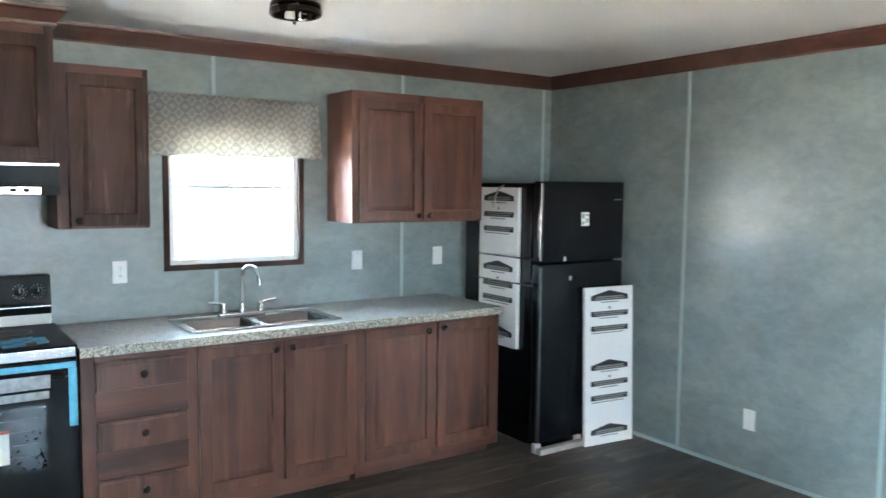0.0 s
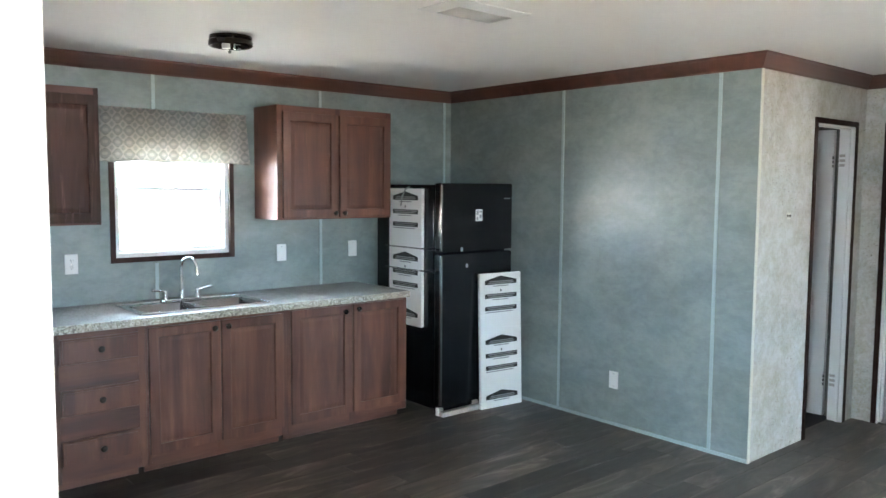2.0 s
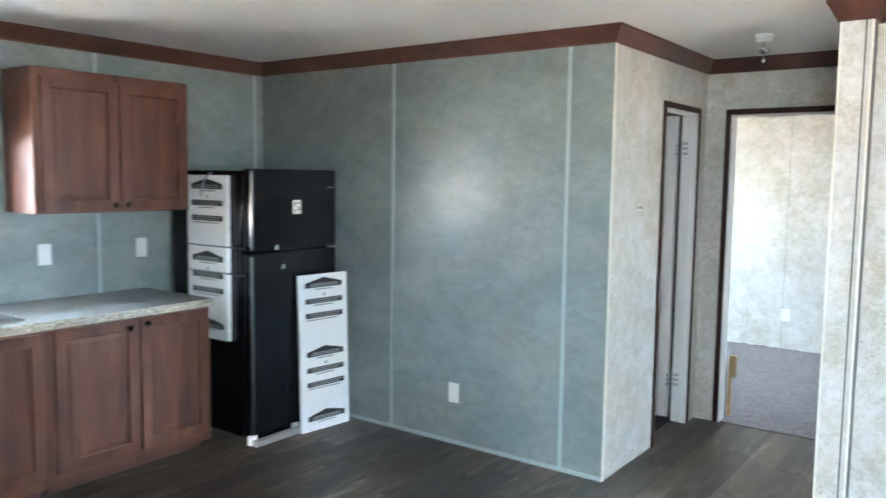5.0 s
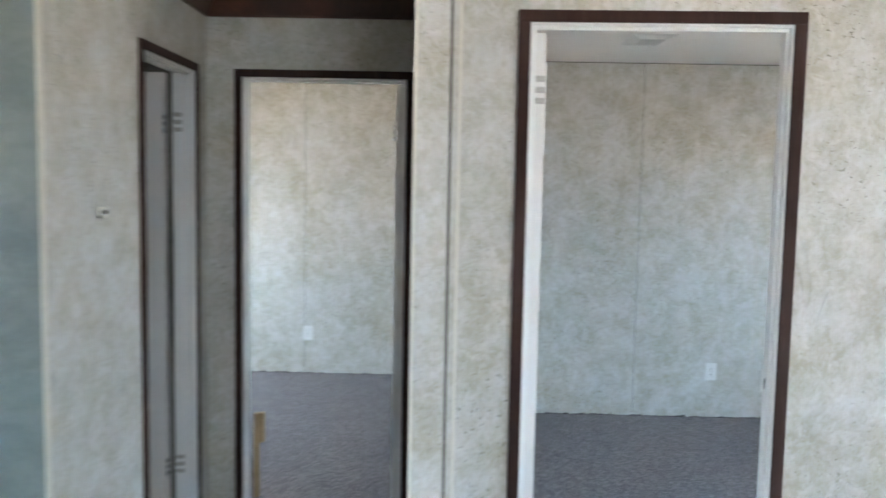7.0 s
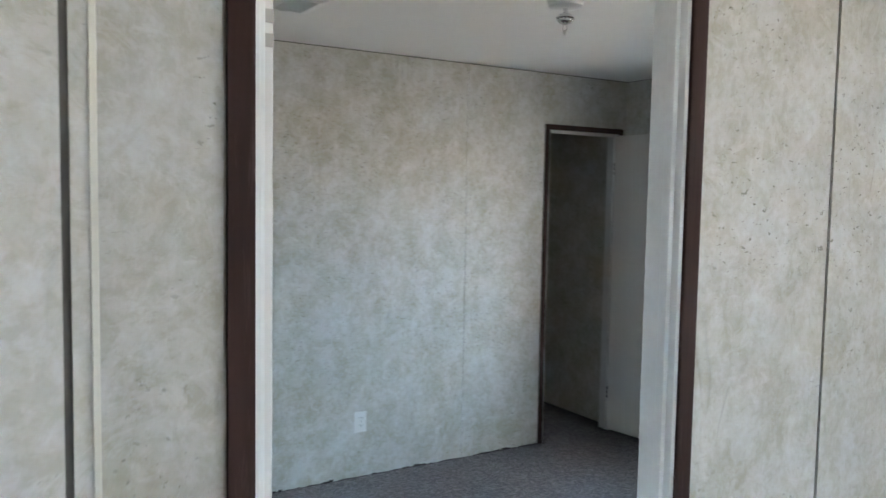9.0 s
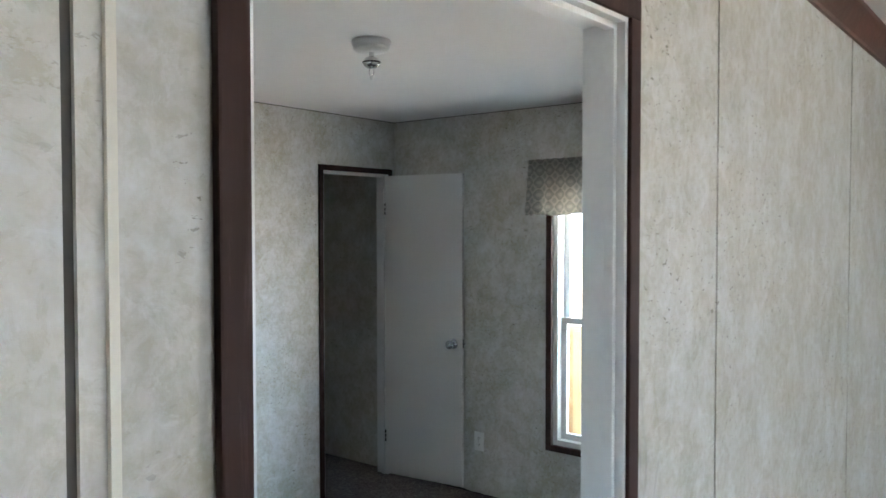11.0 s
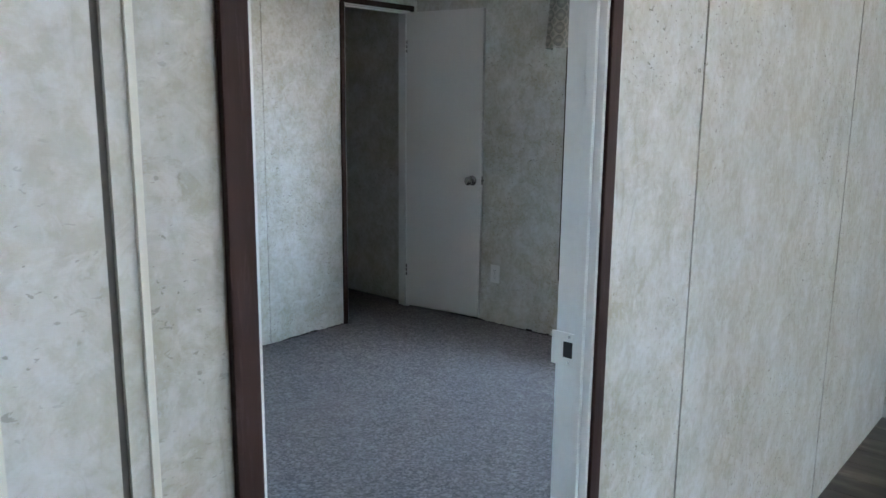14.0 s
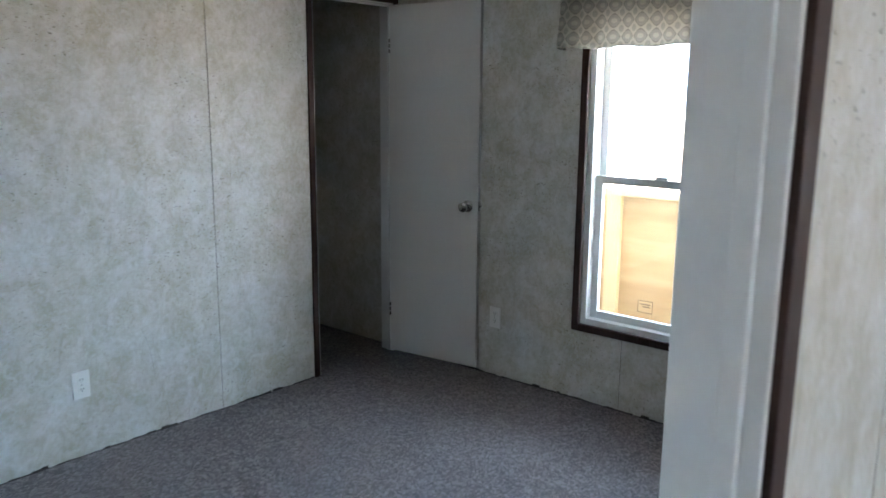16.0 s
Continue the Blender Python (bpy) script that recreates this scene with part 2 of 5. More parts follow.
def carpet_material():
    """Cut pile: pale and dark yarn tips, tufts that lean in drifts, and brushed patches."""
    m, nt, b = nodes_of("carpet_taupe")
    v = coords(nt)
    vo = node(nt, "ShaderNodeTexVoronoi", Scale=108.0)
    nt.links.new(noise_shift(nt, v, 30.0, 0.012), vo.inputs["Vector"])
    spot = vo.outputs["Color"]
    tuft = noise_tex(nt, coords(nt, (1, 1.7, 1), (0, 0, 0.6)), 42, 6, 0.78, 0.5)
    drift = noise_tex(nt, v, 7.0, 4, 0.62, 0.8)
    big = noise_tex(nt, v, 1.6, 3)
    c = ramp(nt, spot, [(0.12, (0.008, 0.006, 0.006)), (0.5, (0.078, 0.062, 0.062)), (0.88, (0.255, 0.215, 0.212))])
    c = mix(nt, 0.36, c, ramp(nt, tuft, [(0.38, (0.010, 0.007, 0.007)), (0.5, (0.080, 0.064, 0.064)), (0.62, (0.230, 0.192, 0.190))]))
    c = mix(nt, 0.18, c, ramp(nt, drift, [(0.38, (0.040, 0.031, 0.031)), (0.62, (0.140, 0.115, 0.114))]))
    c = mix(nt, 0.10, c, ramp(nt, big, [(0.35, (0.060, 0.046, 0.044)), (0.65, (0.110, 0.092, 0.092))]))
    nt.links.new(c, b.inputs["Base Color"])
    b.inputs["Roughness"].default_value = 1.0
    b.inputs["Specular IOR Level"].default_value = 0.1
    b.inputs["Sheen Weight"].default_value = 0.15
    bump(nt, b, spot, 0.9, 0.010)
    return m


def noise_shift(nt, vec, scale, amount):
    n = node(nt, "ShaderNodeTexNoise", Scale=scale, Detail=2.0)
    nt.links.new(vec, n.inputs["Vector"])
    a = nt.nodes.new("ShaderNodeVectorMath")
    a.operation = 'MULTIPLY_ADD'
    a.inputs[1].default_value = (amount, amount, amount)
    nt.links.new(n.outputs["Color"], a.inputs[0])
    nt.links.new(vec, a.inputs[2])
    return a.outputs[0]


M_CARPET = carpet_material()


def plank_material():
    """Weathered oak print: each plank its own tone, long grain and pale scuffed streaks."""
    m, nt, b = nodes_of("floor_plank_print")
    v = coords(nt, (1.3, 5.5, 5.5), rnd=40.0)
    g1 = noise_tex(nt, v, 1.6, 6, 0.62, 0.9)
    g2 = noise_tex(nt, v, 10.0, 5, 0.7)
    c = ramp(nt, g1, [(0.30, (0.0115, 0.0086, 0.0065)), (0.47, (0.0346, 0.0266, 0.0202)), (0.58, (0.0756, 0.0605, 0.0475)), (0.70, (0.1800, 0.1584, 0.1368))])
    c = mix(nt, 0.22, c, ramp(nt, g2, [(0.32, (0.0130, 0.0101, 0.0079)), (0.68, (0.0864, 0.0720, 0.0590))]))
    oi = nt.nodes.new("ShaderNodeObjectInfo")
    tone = ramp(nt, oi.outputs["Random"], [(0.0, (0.48, 0.47, 0.46)), (0.5, (1.0, 0.97, 0.94)), (1.0, (1.75, 1.68, 1.60))])
    c = mix(nt, 1.0, c, tone, 'MULTIPLY')
    nt.links.new(c, b.inputs["Base Color"])
    r = nt.nodes.new("ShaderNodeMapRange")
    r.inputs[3].default_value, r.inputs[4].default_value = 0.26, 0.50
    nt.links.new(g2, r.inputs[0])
    nt.links.new(r.outputs[0], b.inputs["Roughness"])
    bump(nt, b, g2, 0.2, 0.0012)
    return m


M_FLOOR = plank_material()


def glass_material():
    m, nt, b = nodes_of("window_glass")
    b.inputs["Base Color"].default_value = (1, 1, 1, 1)
    b.inputs["Roughness"].default_value = 0.0
    b.inputs["IOR"].default_value = 1.45
    b.inputs["Transmission Weight"].default_value = 1.0
    return m


M_GLASS = glass_material()


# ---- mesh helpers ----
def box(bm, x0, x1, y0, y1, z0, z1, bevel=0.0):
    m = Matrix.Translation(((x0 + x1) / 2, (y0 + y1) / 2, (z0 + z1) / 2)) @ Matrix.Diagonal((abs(x1 - x0), abs(y1 - y0), abs(z1 - z0), 1))
    r = bmesh.ops.create_cube(bm, size=1, matrix=m)
    if bevel:
        edges = list({e for v in r["verts"] for e in v.link_edges})
        bmesh.ops.bevel(bm, geom=edges, offset=bevel, segments=2, affect='EDGES', profile=0.7)
    return bm


def cyl(bm, at, r0, r1, depth, axis='z', seg=24, bevel=0.0):
    rot = {'z': Matrix(), 'x': Matrix.Rotation(radians(90), 4, 'Y'), 'y': Matrix.Rotation(radians(-90), 4, 'X')}[axis]
    r = bmesh.ops.create_cone(bm, cap_ends=True, segments=seg, radius1=r0, radius2=r1, depth=depth, matrix=Matrix.Translation(at) @ rot)
    if bevel:
        edges = [e for e in {e for v in r["verts"] for e in v.link_edges} if len(e.link_faces) == 2 and e.calc_face_angle(0) > 0.6]
        bmesh.ops.bevel(bm, geom=edges, offset=bevel, segments=2, affect='EDGES')
    return bm


def lathe(bm, at, profile, seg=28, axis='z'):
    """A turned shape from (radius, height) pairs."""
    rot = {'z': Matrix(), '-z': Matrix.Rotation(radians(180), 4, 'X'), '-y': Matrix.Rotation(radians(90), 4, 'X'), 'y': Matrix.Rotation(radians(-90), 4, 'X'), '-x': Matrix.Rotation(radians(-90), 4, 'Y')}[axis]
    m = Matrix.Translation(at) @ rot
    rings = []
    for r, h in profile:
        rings.append([bm.verts.new(m @ Vector((r * math.cos(2 * math.pi * k / seg), r * math.sin(2 * math.pi * k / seg), h))) for k in range(seg)])
    for a, b in zip(rings, rings[1:]):
        for k in range(seg):
            bm.faces.new((a[k], a[(k + 1) % seg], b[(k + 1) % seg], b[k]))
    for ring, flip in ((rings[0], True), (rings[-1], False)):
        bm.faces.new(ring[::-1] if flip else ring)
    return bm


def tube(bm, points, radius, seg=10):
    """A round bar along points."""
    pts = [Vector(p) for p in points]
    rings = []
    side = None
    for i, p in enumerate(pts):
        d = (pts[min(i + 1, len(pts) - 1)] - pts[max(i - 1, 0)]).normalized()
        if side is None:
            side = d.orthogonal().normalized()
        side = (side - d * side.dot(d)).normalized()
        up = d.cross(side)
        rings.append([bm.verts.new(p + radius * (math.cos(2 * math.pi * k / seg) * side + math.sin(2 * math.pi * k / seg) * up)) for k in range(seg)])
    for a, b in zip(rings, rings[1:]):
        for k in range(seg):
            bm.faces.new((a[k], a[(k + 1) % seg], b[(k + 1) % seg], b[k]))
    bm.faces.new(rings[0][::-1])
    bm.faces.new(rings[-1])
    return bm


def part(name, bm, material, parent=None, label="", smooth=False):
    me = bpy.data.meshes.new(name)
    bmesh.ops.recalc_face_normals(bm, faces=bm.faces[:])
    bm.to_mesh(me)
    bm.free()
    if smooth:
        for p in me.polygons:
            p.use_smooth = True
        me.set_sharp_from_angle(angle=radians(40))
    me.materials.append(material)
    ob = new(name, me)
    if parent:
        ob.parent = parent
    if label:
        tagged(ob, label)
    return ob


def bx(name, dims, material, parent=None, bevel=0.0, label=""):
    return part(name, box(bmesh.new(), *dims, bevel), material, parent, label)


def thing(name, label, category, group="", at=(0, 0, 0)):
    ob = new(name)
    ob.empty_display_size = 0.05
    ob.location = at
    return tagged(ob, label, category, group)


def structure(ob, label="", category=""):
    return tagged(ob, label, category, kind="structure")


# ---- plan ----
Y_K, X_T, Y_H, X_E, X_D, Y_C, X_F, Y_S = 4.322, 3.746, 1.685, 5.170, 3.868, 0.677, 6.825, -3.086
X_R1, CEIL, T = 7.79, 2.345, 0.09
X_W, P_X, P_Y = -2.4, -0.310, 0.145
X_P, Y_P, T_D = 3.770, 0.551, 0.070  # corner post, and the thinner bedroom wall


def spans(a0, a1, z0, z1, holes):
    """The rectangles left of a wall after its openings are cut out."""
    cuts = sorted({a0, a1, *[min(max(h, a0), a1) for o in holes for h in o[:2]]})
    for p, q in zip(cuts, cuts[1:]):
        if q - p < 1e-5:
            continue
        mid, z = (p + q) / 2, z0
        for o in sorted((o for o in holes if o[0] < mid < o[1]), key=lambda o: o[2]):
            if o[2] > z + 1e-5:
                yield p, q, z, min(o[2], z1)
            z = max(z, o[3])
        if z < z1 - 1e-5:
            yield p, q, z, z1


def slab(bm, axis, f0, f1, a0, a1, z0, z1):
    return box(bm, f0, f1, a0, a1, z0, z1) if axis == 'x' else box(bm, a0, a1, f0, f1, z0, z1)


SHEET = 0.004


def wall(name, axis, face, out, a0, a1, holes=(), z0=0.0, z1=CEIL, thick=T, material=None, label="", core=None):
    """A wall with its face at `face`; out is the side (+1 or -1) to which the face looks."""
    bm = bmesh.new()
    for p, q, u, v in spans(a0, a1, z0, z1, holes):
        slab(bm, axis, face - out * thick, face - out * SHEET, p, q, u, v)
    return structure(part(name, bm, core or M_CORE), label, "wall")


def panels(parent, axis, face, out, a0, a1, holes=(), seams=(), material=None, gap=0.004, z0=0.0, z1=CEIL):
    """Sheets of wall board, side by side, with open joints between them."""
    cuts = [a0, *sorted(seams), a1]
    for i, (p, q) in enumerate(zip(cuts, cuts[1:])):
        p2 = p + (gap / 2 if i else 0)
        q2 = q - (gap / 2 if i < len(cuts) - 2 else 0)
        bm = bmesh.new()
        for a, b, u, v in spans(p2, q2, z0, z1, [h for h in holes if h[1] > p2 and h[0] < q2]):
            slab(bm, axis, face - out * SHEET, face, a, b, u, v)
        part("panel", bm, material, parent)


def batten(parent, axis, face, out, a, z0, z1, material, w=0.022, d=0.006):
    bm = bmesh.new()
    if axis == 'x':
        box(bm, face, face + out * d, a - w / 2, a + w / 2, z0, z1, 0.002)
    else:
        box(bm, a - w / 2, a + w / 2, face, face + out * d, z0, z1, 0.002)
    return part("batten", bm, material, parent)


def crown(name, points, material, label=""):
    """A crown moulding along a ceiling line, mitred at its corners; the room lies on the left of the line."""
    prof = [(0.0, -0.088), (0.010, -0.088), (0.012, -0.078), (0.020, -0.066), (0.034, -0.040), (0.044, -0.020), (0.050, -0.014), (0.052, -0.0005), (0.0, -0.0005)]
    pts = [Vector((*p, 0)) for p in points]
    bm, rings = bmesh.new(), []
    for i, p in enumerate(pts):
        d0 = (p - pts[i - 1]).normalized() if i else (pts[1] - p).normalized()
        d1 = (pts[i + 1] - p).normalized() if i < len(pts) - 1 else d0
        n0, n1 = Vector((-d0.y, d0.x, 0)), Vector((-d1.y, d1.x, 0))
        mitre = (n0 + n1) / (1 + n0.dot(n1))
        rings.append([bm.verts.new(p + mitre * u + Vector((0, 0, CEIL + h))) for u, h in prof])
    for a, b in zip(rings, rings[1:]):
        for k in range(len(prof)):
            j = (k + 1) % len(prof)
            bm.faces.new((a[k], a[j], b[j], b[k]))
    bm.faces.new(rings[0][::-1])
    bm.faces.new(rings[-1])
    return structure(part(name, bm, material), label, "crown moulding")


# openings: along the wall from, to, bottom, top
HD = (4.441, 5.018, 0.0, 2.007)
BD = (0.778, 1.534, 0.0, 2.007)
DD = (-0.384, 0.366, 0.0, 2.007)
CD = (-3.028, -2.429, 0.0, 2.007)
KW = (1.078, 1.818, 1.140, 1.870)
SW = (4.900, 5.620, 0.400, 1.870)
# LW1, WD and R1W are unseen openings, added and sized to let light in
LW1 = (0.75, 1.58, 0.85, 1.92)
WD = (-2.10, -0.35, 0.05, 2.05)
R1W = (6.15, 7.1, 0.7, 1.9)

# ---- setting ----
structure(bx("ceiling", (X_W - 0.2, X_R1 + 0.2, Y_S - 0.1, Y_K + 0.1, CEIL, CEIL + 0.08), M_CEIL), "smooth white painted ceiling", "ceiling")
# unseen roof, its overhang added to keep direct sun out of the windows
structure(bx("roof", (X_W - 0.5, X_R1 + 0.5, Y_S - 0.62, Y_K + 0.62, CEIL + 0.09, CEIL + 0.25), M_SIDING), "unseen roof deck with eaves added to block the sun", "roof")
structure(bx("subfloor", (X_W - 0.2, X_R1 + 0.2, Y_S - 0.1, Y_K + 0.1, -0.10, -0.012), M_CORE), "dark subfloor under the planks", "floor")

wk = wall("wall_north", 'y', Y_K, -1, X_W, X_R1, [KW, R1W], label="teal vinyl kitchen wall with batten strips", thick=0.14, core=M_CORE)
panels(wk, 'y', Y_K, -1, X_W, X_T, [KW], (-1.1, 0.12, 1.327, 2.513, 3.676), M_TEAL)
panels(wk, 'y', Y_K, -1, X_T + T, X_R1, [R1W], (5.2, 6.4), M_CREAM)
for a in (0.12, 1.327, 2.513, 3.676):
    batten(wk, 'y', Y_K, -1, a, 1.900 if a == 1.327 else 0.0, CEIL, M_TEALTRIM)
batten(wk, 'y', Y_K, -1, 1.327, 0.0, 1.10, M_TEALTRIM)

wt = wall("wall_teal", 'x', X_T, -1, Y_H + SHEET, Y_K, label="teal clouded vinyl wall with batten strips")
panels(wt, 'x', X_T, -1, Y_H + 0.002, Y_K, (), (1.931, 3.122), M_TEAL)
for a in (1.931, 3.122):
    batten(wt, 'x', X_T, -1, a, 0.0, CEIL, M_TEALTRIM)
part("base_strip", box(bmesh.new(), X_T - 0.008, X_T, Y_H, Y_K, 0, 0.022, 0.002), M_TEALTRIM, wt)
part("corner_bead", box(bmesh.new(), X_T - 0.004, X_T + 0.020, Y_H - 0.006, Y_H - 0.0005, 0, CEIL, 0.001), M_CREAMTRIM, wt)

wh = wall("wall_hall", 'y', Y_H, -1, X_T + T, X_E + 0.1, [HD], label="cream vinyl hall wall beside the kitchen")
panels(wh, 'y', Y_H, -1, X_T + 0.002, X_E, [HD], (), M_CREAM)

we = wall("wall_hall_end", 'x', X_E, -1, Y_C, Y_H, [BD], label="cream vinyl wall at the end of the hall")
panels(we, 'x', X_E, -1, Y_C, Y_H, [BD], (), M_CREAM)
panels(we, 'x', X_E + T + SHEET, 1, Y_C, Y_H, [BD], (), M_CREAM)

ws = wall("wall_hall_south", 'y', Y_C, 1, X_D + T, X_F + 1.0, label="cream vinyl wall between hall and bedroom")
panels(ws, 'y', Y_C, 1, X_P + 0.001, X_R1, (), (5.0, 6.2), M_CREAM)
panels(ws, 'y', Y_C - T - SHEET, -1, X_D + T, X_F, (), (5.0, 6.2), M_CREAM)

wds = wall("wall_bedroom_south", 'x', X_D, -1, Y_S, -0.770, thick=T_D, label="cream vinyl wall of the living room")
panels(wds, 'x', X_D, -1, Y_S, -0.776, (), (-1.99, ), M_CREAM, 0.010)
panels(wds, 'x', X_D + T_D + SHEET, 1, Y_S, -0.770, (), (-1.9, ), M_CREAM)
wd = wall("wall_bedroom", 'x', X_D, -1, -0.770, Y_P, [DD], thick=T_D, label="cream vinyl wall with the bedroom door")
panels(wd, 'x', X_D, -1, -0.767, Y_P, [DD], (), M_CREAM, 0.006)
panels(wd, 'x', X_D + T_D + SHEET, 1, -0.770, Y_C - T - SHEET, [DD], (), M_CREAM)
SKEW = Matrix.Translation((X_D, -0.770, 0)) @ Matrix.Rotation(radians(-1.5), 4, 'Z') @ Matrix.Translation((-X_D, 0.770, 0))  # wall turned slightly so that its door trims fit the camera's view
wd.matrix_world = SKEW
post = structure(bx("wall_post", (X_P + SHEET, X_D + T_D, Y_P, Y_C - 0.001, 0, CEIL), M_CORE), "cream vinyl corner post with beads", "wall")
panels(post, 'x', X_P, -1, Y_P, Y_C - 0.001, (), (0.576, ), M_CREAM, 0.008)
part("corner_bead", box(bmesh.new(), X_P - 0.004, X_P + 0.020, Y_P - 0.003, Y_P + 0.004, 0, CEIL, 0.001), M_CREAMTRIM, post)
part("corner_bead", box(bmesh.new(), X_P - 0.003, X_P, Y_C - 0.010, Y_C - 0.001, 0, CEIL, 0.001), M_CREAMTRIM, post)

wf = wall("wall_bedroom_far", 'x', X_F, -1, Y_S, Y_C, [CD], label="cream clouded vinyl bedroom wall with closet opening")
panels(wf, 'x', X_F, -1, Y_S, Y_C - T - SHEET, [CD], (-1.835, -0.650), M_CREAM)
wsou = wall("wall_south", 'y', Y_S, 1, X_W, X_R1, [SW, LW1], label="cream vinyl outside wall with windows", thick=0.14)
panels(wsou, 'y', Y_S, 1, X_W, X_D, [LW1], (0.62, 1.84, 3.06), M_CREAM)
panels(wsou, 'y', Y_S, 1, X_D + T, X_F, [SW], (5.38, ), M_CREAM)
panels(wsou, 'y', Y_S, 1, X_F + T, X_R1, (), (), M_CREAM)

ww = wall("wall_west", 'x', X_W, 1, Y_S, Y_K, [WD], label="cream vinyl outside wall with an added glass door", thick=0.14)
panels(ww, 'x', X_W, 1, Y_S, P_Y, [WD], (), M_CREAM)
panels(ww, 'x', X_W, 1, P_Y, Y_K, (), (2.2, ), M_TEAL)
wp = wall("wall_partition", 'y', P_Y, -1, X_W, P_X, label="sunlit cream partition wall beside the added glass door", core=M_CREAM)
panels(wp, 'y', P_Y, -1, X_W, P_X, (), (-1.6, ), M_CREAM)
part("corner_bead", box(bmesh.new(), P_X - 0.045, P_X + 0.004, P_Y - 0.006, P_Y - 0.0005, 0, CEIL, 0.002), M_CREAMTRIM, wp)
wr = wall("wall_room_east", 'x', X_R1, -1, Y_S, Y_K, label="cream vinyl wall of the far bedroom")
panels(wr, 'x', X_R1, -1, Y_C, Y_K, (), (1.75, 2.97), M_CREAM)
panels(wr, 'x', X_R1, -1, Y_S, Y_C - T, (), (), M_CREAM)
wb = wall("wall_bath_side", 'x', X_E, 1, Y_H + T, Y_K - 0.14, label="wall between wash room and far bedroom")
panels(wb, 'x', X_E + SHEET, 1, Y_H + T, Y_K, (), (2.9, ), M_CREAM)
wc = wall("wall_closet", 'y', -2.25, -1, X_F + T, X_R1, label="side wall of the closet")
panels(wc, 'y', -2.25, -1, X_F + T, X_R1, (), (), M_CREAM)

crown("trim_crown", [(X_W, P_Y + T), (P_X, P_Y + T), (P_X, P_Y), (X_W, P_Y), (X_W, Y_S), (X_D, Y_S), (X_D, -0.770), (X_D + 0.0346, Y_P), (X_P, Y_P), (X_P, Y_C), (X_E, Y_C), (X_E, Y_H), (X_T, Y_H), (X_T, Y_K), (X_W, Y_K)], M_CROWN, "reddish brown wooden crown moulding")

structure(bx("carpet_far_bedroom", (X_E + 0.02, X_R1, Y_C, Y_K, -0.012, 0.010), M_CARPET), "pinkish taupe cut-pile carpet", "carpet")
structure(bx("carpet_bedroom", (X_D + 0.05, X_R1, Y_S, Y_C - T, -0.012, 0.010), M_CARPET), "mottled taupe cut-pile carpet", "carpet")
structure(bx("threshold", (X_E + 0.008, X_E + 0.020, BD[0], BD[1], -0.012, 0.012), M_STEEL, None, 0.002), "metal carpet edge strip in the doorway", "threshold")



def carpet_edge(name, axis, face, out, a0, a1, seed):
    """Carpet's cut edge at a wall: ragged tufts coloured dark for the shadow line."""
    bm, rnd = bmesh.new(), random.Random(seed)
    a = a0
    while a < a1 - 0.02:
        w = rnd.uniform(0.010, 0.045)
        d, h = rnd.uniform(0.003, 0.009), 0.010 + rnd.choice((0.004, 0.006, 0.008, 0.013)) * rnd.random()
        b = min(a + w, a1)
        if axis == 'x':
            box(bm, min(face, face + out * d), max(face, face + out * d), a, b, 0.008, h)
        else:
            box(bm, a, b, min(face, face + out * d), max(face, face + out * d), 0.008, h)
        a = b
    return structure(part(name, bm, M_SHADOW_LINE), "ragged cut edge of the carpet, dark as the shadow line", "carpet edge")


# shade of the gap at the wall, put into the edge's colour
M_SHADOW_LINE = plain("shadow_line_pile", (0.040, 0.034, 0.033), 1.0, grain=90, amount=0.4, spec=0.1)
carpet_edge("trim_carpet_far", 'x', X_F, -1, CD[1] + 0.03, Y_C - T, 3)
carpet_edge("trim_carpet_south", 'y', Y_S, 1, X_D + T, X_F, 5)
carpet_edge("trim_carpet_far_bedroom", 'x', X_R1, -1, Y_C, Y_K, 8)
for name, dims in (("trim_joint_far", (X_F - 0.003, X_F, Y_S, Y_C - T, CEIL - 0.005, CEIL - 0.0005)), ("trim_joint_south", (X_D + T, X_F - 0.003, Y_S, Y_S + 0.003, CEIL - 0.005, CEIL - 0.0005))):
    structure(bx(name, dims, M_CORE), "thin dark joint between wall board and ceiling", "trim")


